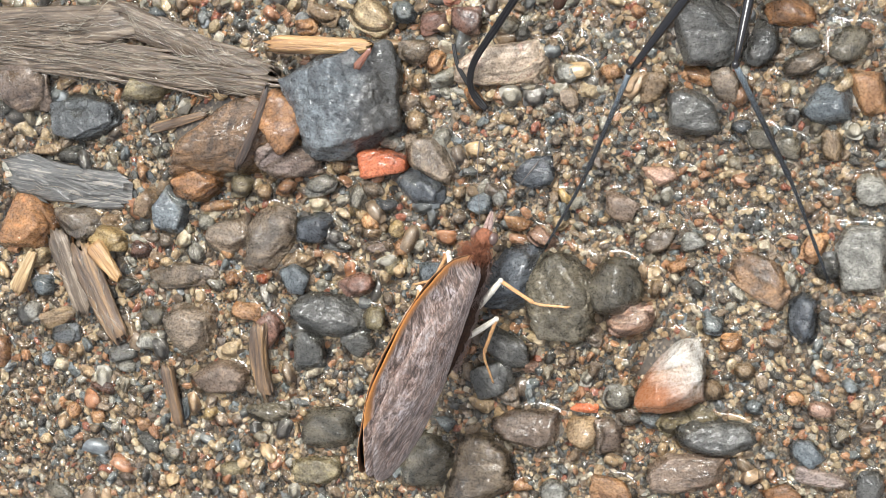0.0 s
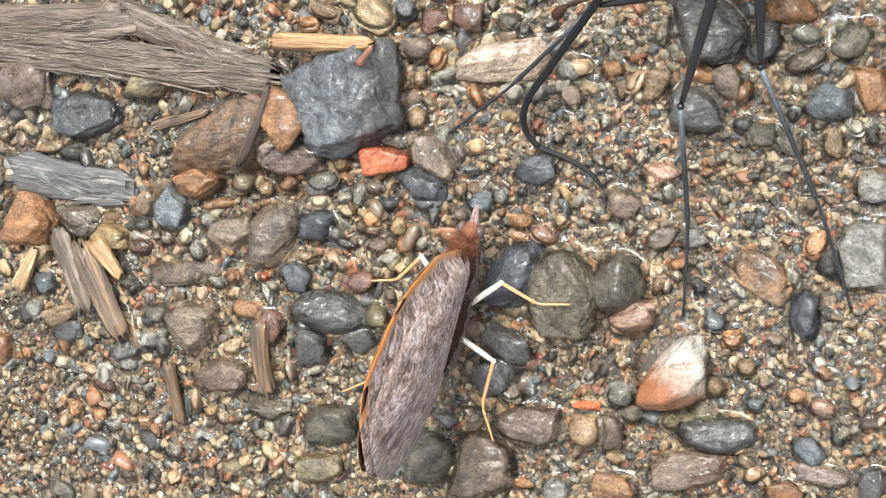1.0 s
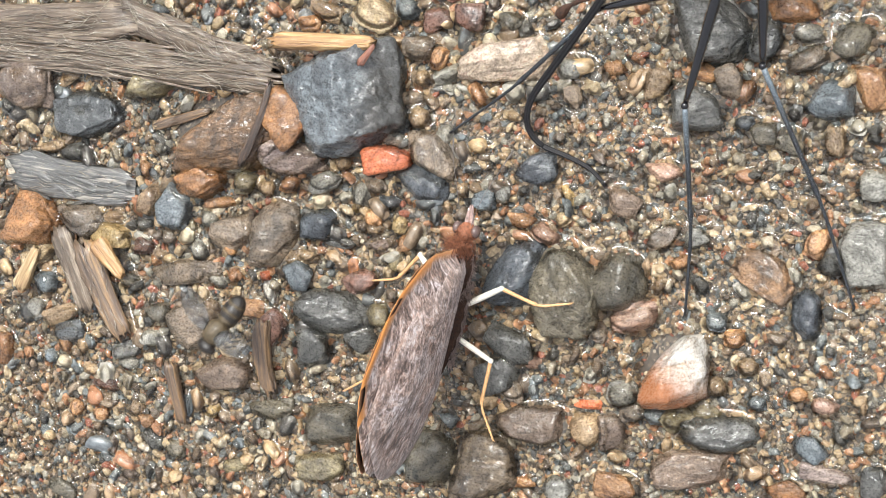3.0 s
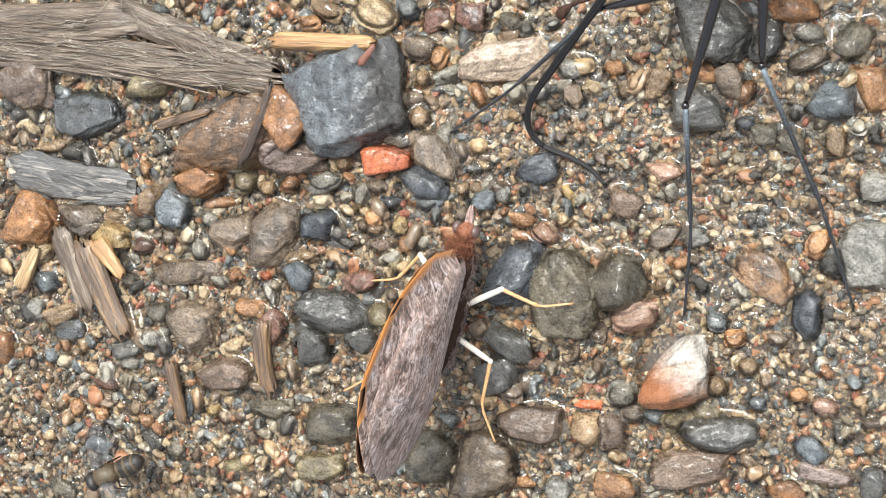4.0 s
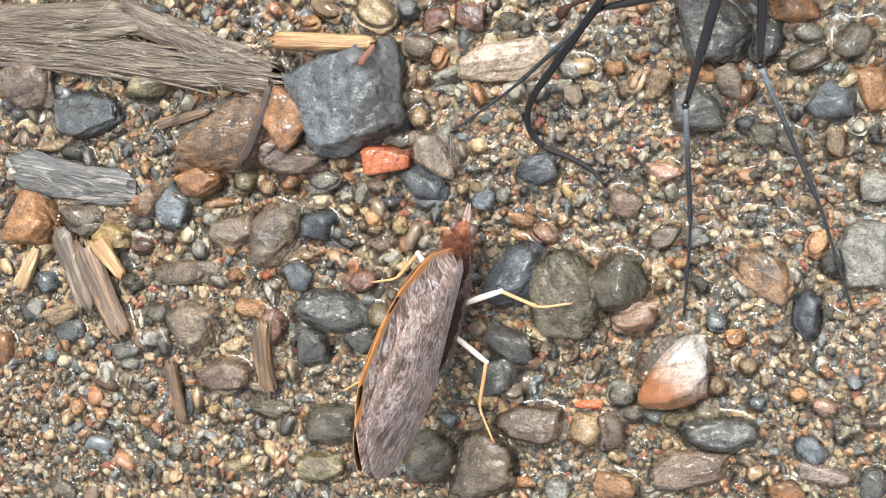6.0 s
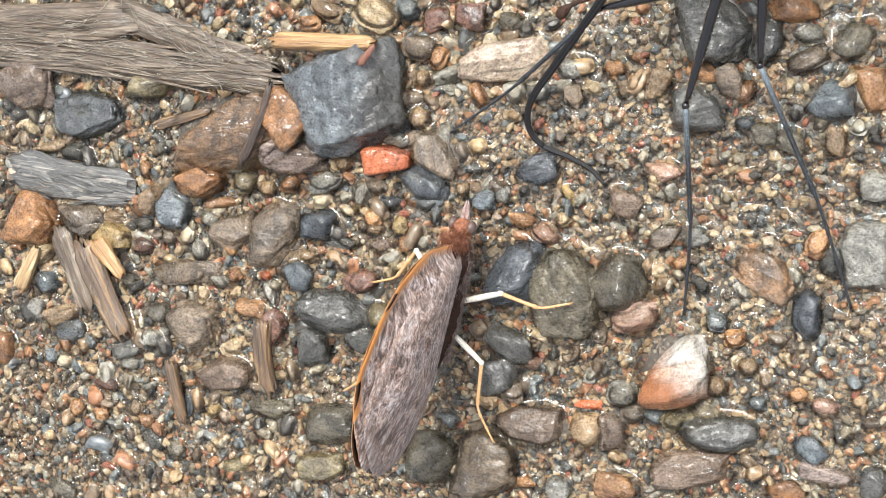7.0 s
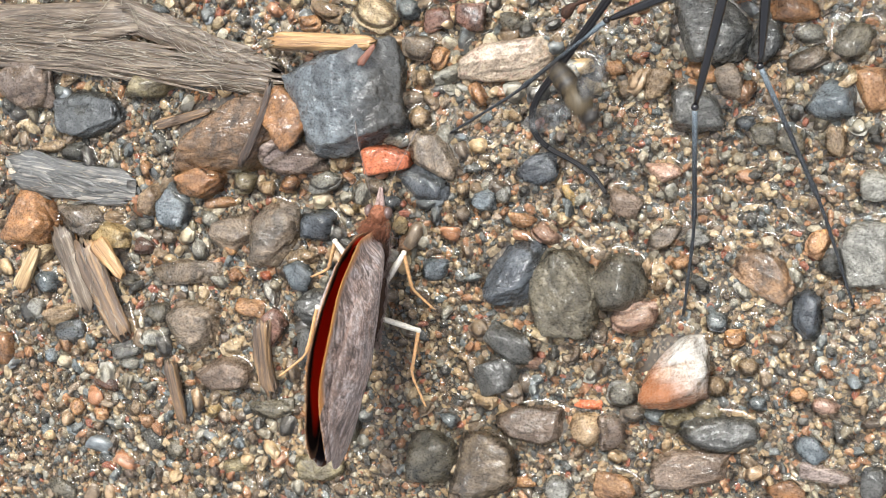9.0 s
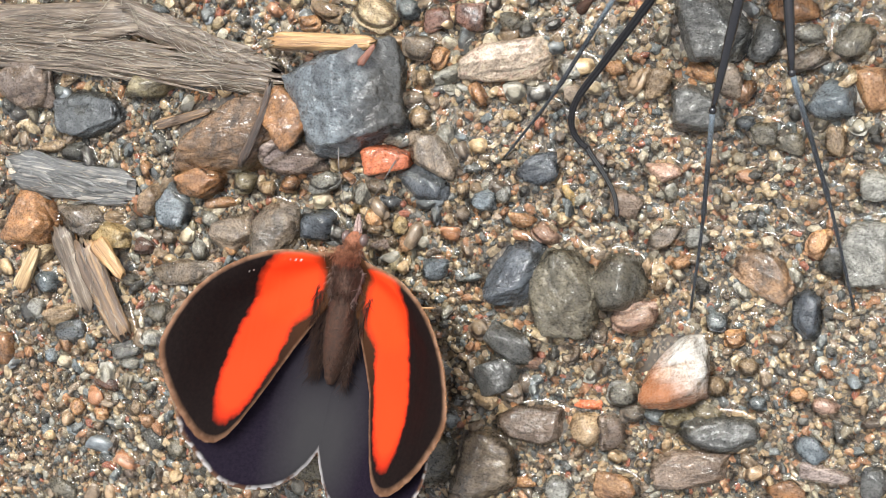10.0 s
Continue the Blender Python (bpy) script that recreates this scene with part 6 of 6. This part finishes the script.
# ---- two small flies on the wing ----
def build_fly():
    root = new("fly")
    tagged(root, "small dark bee-like fly in flight", "fly")
    part("thorax", mesh_from("thorax", *blob((0, 0, 0), (1.1, 0.95, 0.9), 3, 6, 0.08), [FLY_BAND]), root, "ochre furry thorax")
    part("head", mesh_from("head", *blob((1.35, 0, -0.1), (0.55, 0.8, 0.6), 3, 7, 0.03), [FLY_BODY]), root)
    a = part("abdomen", mesh_from("abdomen", *blob((-1.9, 0, -0.25), (1.5, 0.85, 0.75), 3, 8, 0.03), [FLY_BODY]), root)
    for x in (-1.2, -1.9, -2.6):
        r = 0.80 * math.sqrt(max(0.05, 1 - ((x + 1.9) / 1.5) ** 2))
        part("stripe", mesh_from("stripe", *tube([(x - 0.13, 0, -0.25), (x, 0, -0.25), (x + 0.13, 0, -0.25)], [r * 1.02, r * 1.08, r * 1.02], 16), [FLY_BAND]), a, "ochre stripe")
    for s in (1, -1):
        ring = smooth_path([(0.3, 0.5 * s), (0.5, 2.0 * s), (-0.2, 3.6 * s), (-1.2, 3.9 * s), (-1.5, 2.6 * s), (-0.7, 0.9 * s)], 5, True)
        n = len(ring)
        verts = [(x, y, 0.62 + 0.12 * abs(y)) for x, y in ring] + [(x, y, 0.58 + 0.12 * abs(y)) for x, y in ring]
        faces = [tuple(range(n)), tuple(reversed(range(n, 2 * n)))] + [(k, k + n, (k + 1) % n + n, (k + 1) % n) for k in range(n)]
        part("wing", mesh_from("wing", verts, faces, [FLY_WING]), root, "clear wing")
        for x in (0.5, 0.0, -0.5):
            part("leg", mesh_from("leg", *tube([(x, 0.5 * s, -0.6), (x + 0.1, 1.1 * s, -0.9), (x - 0.3, 1.3 * s, -1.7)], [0.1, 0.09, 0.05], 5), [FLY_BODY]), root)
    for piece in root.children_recursive:
        piece.data.transform(Matrix.Scale(1.45, 4))
    return root


FLY_ONE = build_fly()
FLY_TWO = copy_thing(FLY_ONE, mm(9, 42, 9))


# ---- what moves ----
def between(rows, t):
    """Values of a table at t seconds, straight between its rows."""
    times = [r[0] for r in rows]
    return [float(np.interp(t, times, [r[i] for r in rows])) for i in range(1, len(rows[0]))]


WING_LIFT = ((0, 90), (0.1, 89.6), (0.2, 85), (0.3, 83), (0.4, 78.5), (0.5, 76), (0.6, 89.5), (0.8, 90.3), (2.0, 90.3), (2.1, 89.6), (2.2, 88), (2.3, 86.5),
             (2.4, 86.8), (2.5, 89.6), (2.6, 90.2), (2.7, 90.3), (8.9, 90.3), (9.0, 88.0), (9.1, 82), (9.2, 79), (9.3, 77.5),
             (9.4, 84.5), (9.5, 79), (9.6, 69), (9.7, 60), (9.8, 52), (9.9, 41), (10.0, 24))
TIMES = (0, 0.1, 0.2, 0.3, 0.4, 0.5, 0.6, 0.7, 0.8, 1.0, 1.5, 2.0, 2.1, 2.2, 2.3, 2.4, 2.5, 2.6, 2.7, 4.0, 5.5, 7.2, 7.5, 7.6, 7.7, 7.8, 7.9, 8.0, 8.1, 8.2, 8.3,
         8.4, 8.5, 8.6, 8.7, 8.8, 8.9, 9.0, 9.1, 9.2, 9.3, 9.4, 9.5, 9.6, 9.7, 9.8, 9.9, 10.0)
BODY_HEIGHT = 6.0


def body_pose(t):
    x, y, heading, roll = between(BODY_PATH, t)
    return mm(x, y, BODY_HEIGHT, rz=90 - heading) @ pose(0, 0, 0, -roll, 5, 0)


def motions():
    walk(BUTTERFLY, [(t, body_pose(t)) for t in TIMES])
    for (which, s), wing in WINGS.items():
        rows = []
        for t in TIMES:
            lift = between(WING_LIFT, t)[0]
            slide = float(np.interp(lift, (31, 74, 92), (-1.6, 0.4, 2.2))) if which == "hind" else 0.0
            under = float(np.interp(lift, (24, 50, 76, 89), (1.5, 1.1, 0.65, 0))) if which == "hind" else 0.0
            rows.append((t, mm(slide, 0.12 * s, 0.3) @ pose(0, 0, 0, s * lift, 0, 0) @ mm(0, 0, -under)))
        walk(wing, rows)
    for key, steps, hip, pole in (("mid_right", FOOT_MID_RIGHT, (-4.4, -1.1, -1.9), (0.7, -1, 0)), ("mid_left", FOOT_MID_LEFT, (-4.0, 1.1, -1.9), (0.7, 1, 0)),
                                  ("hind_right", FOOT_HIND_RIGHT, (-7.8, -0.9, -1.9), (0.7, -1, 0)), ("hind_left", FOOT_HIND_LEFT, (-7.4, 0.9, -1.9), (0.7, 1, 0))):
        leg, shin, a, b = LEGS[key]
        up, low = [], []
        for t in TIMES:
            foot = body_pose(t).inverted() @ (Vector(between(steps, t)) * MM) / MM
            low_knee = float(np.interp(t, (9.2, 9.7, 9.9), (0, -1.6, -3.2)))
            m, k = bend(Vector(hip), foot, a, b, Vector(pole) + Vector((0, 0, low_knee)))
            up.append((t, m))
            low.append((t, k))
        walk(leg, up)
        walk(shin, low)
    # the black butterfly shifts its weight and steps
    times = (0, 0.2, 0.4, 0.5, 0.55, 0.6, 0.65, 0.7, 0.75, 0.8, 1.0, 4.0, 8.8, 9.0, 9.2, 9.3, 9.4, 9.5, 9.6, 10.0)
    walk(BLACK, [(t, mm(*between(BLACK_PATH, t))) for t in times])
    for key, steps in (("fore", FORE_STEPS), ("mid", MID_STEPS), ("hind", HIND_STEPS)):
        leg, shin, a, b, rest = BLACK_LEGS[key]
        hip, knee, foot = (Vector(q) for q in rest)
        way = (foot - hip).normalized()
        pole = (knee - hip) - way * (knee - hip).dot(way)
        up, low = [], []
        for t in times:
            upright = between({"mid": MID_RAISED, "hind": HIND_RAISED}[key], t)[0] if key != "fore" else 0.0
            m, k = bend(hip, Vector(between(steps, t)) - Vector(between(BLACK_PATH, t)), a, b, pole.normalized() * (1 - upright) + TOWARDS * upright)
            up.append((t, m))
            low.append((t, k))
        walk(leg, up)
        walk(shin, low)
    tongue, tip = TONGUE
    walk(tongue, [(t, mm(x, y, z)) for t, x, y, z in ((0, -5.8, 3.15, 0.5), (0.4, -5.3, 3.2, 0.4), (0.5, -3.3, 1.5, -0.3), (0.6, -0.75, 0.3, -0.2), (1.0, 0, 0, 0), (8.8, 0, 0, 0),
                                                      (9.1, 0.2, -0.3, 0.3), (9.3, 1.1, -0.35, 0.8), (9.5, 2.1, -0.5, 0.2), (10, 2.8, -0.66, 0))])
    joint = Vector(PROBOSCIS[6]) * MM
    walk(tip, [(t, Matrix.Translation(joint) @ Matrix.Rotation(radians(turn), 4, TOWARDS)) for t, turn in
               ((0, 150), (0.2, 150), (0.4, 150), (0.45, 90), (0.5, 40), (0.6, 10), (0.8, 0), (8.8, 0), (9.2, -20), (9.5, -38), (10, -34))])
    for fly, path, high in ((FLY_ONE, FLIGHT_ONE, 9), (FLY_TWO, FLIGHT_TWO, 9)):
        rows, turn = [], None
        for i, (t, x, y) in enumerate(path):
            j, k = max(0, i - 1), min(len(path) - 1, i + 1)
            to = math.degrees(math.atan2(path[k][2] - path[j][2], path[k][1] - path[j][1]))
            if turn is not None:
                to = turn + max(-60, min(60, (to - turn + 180) % 360 - 180))
            turn = to
            rows.append((t, mm(x, y, high if t < 9.5 else float(np.interp(t, (9.5, 9.9), (high, 3))), 12, -8, turn)))
        walk(fly, rows)


motions()
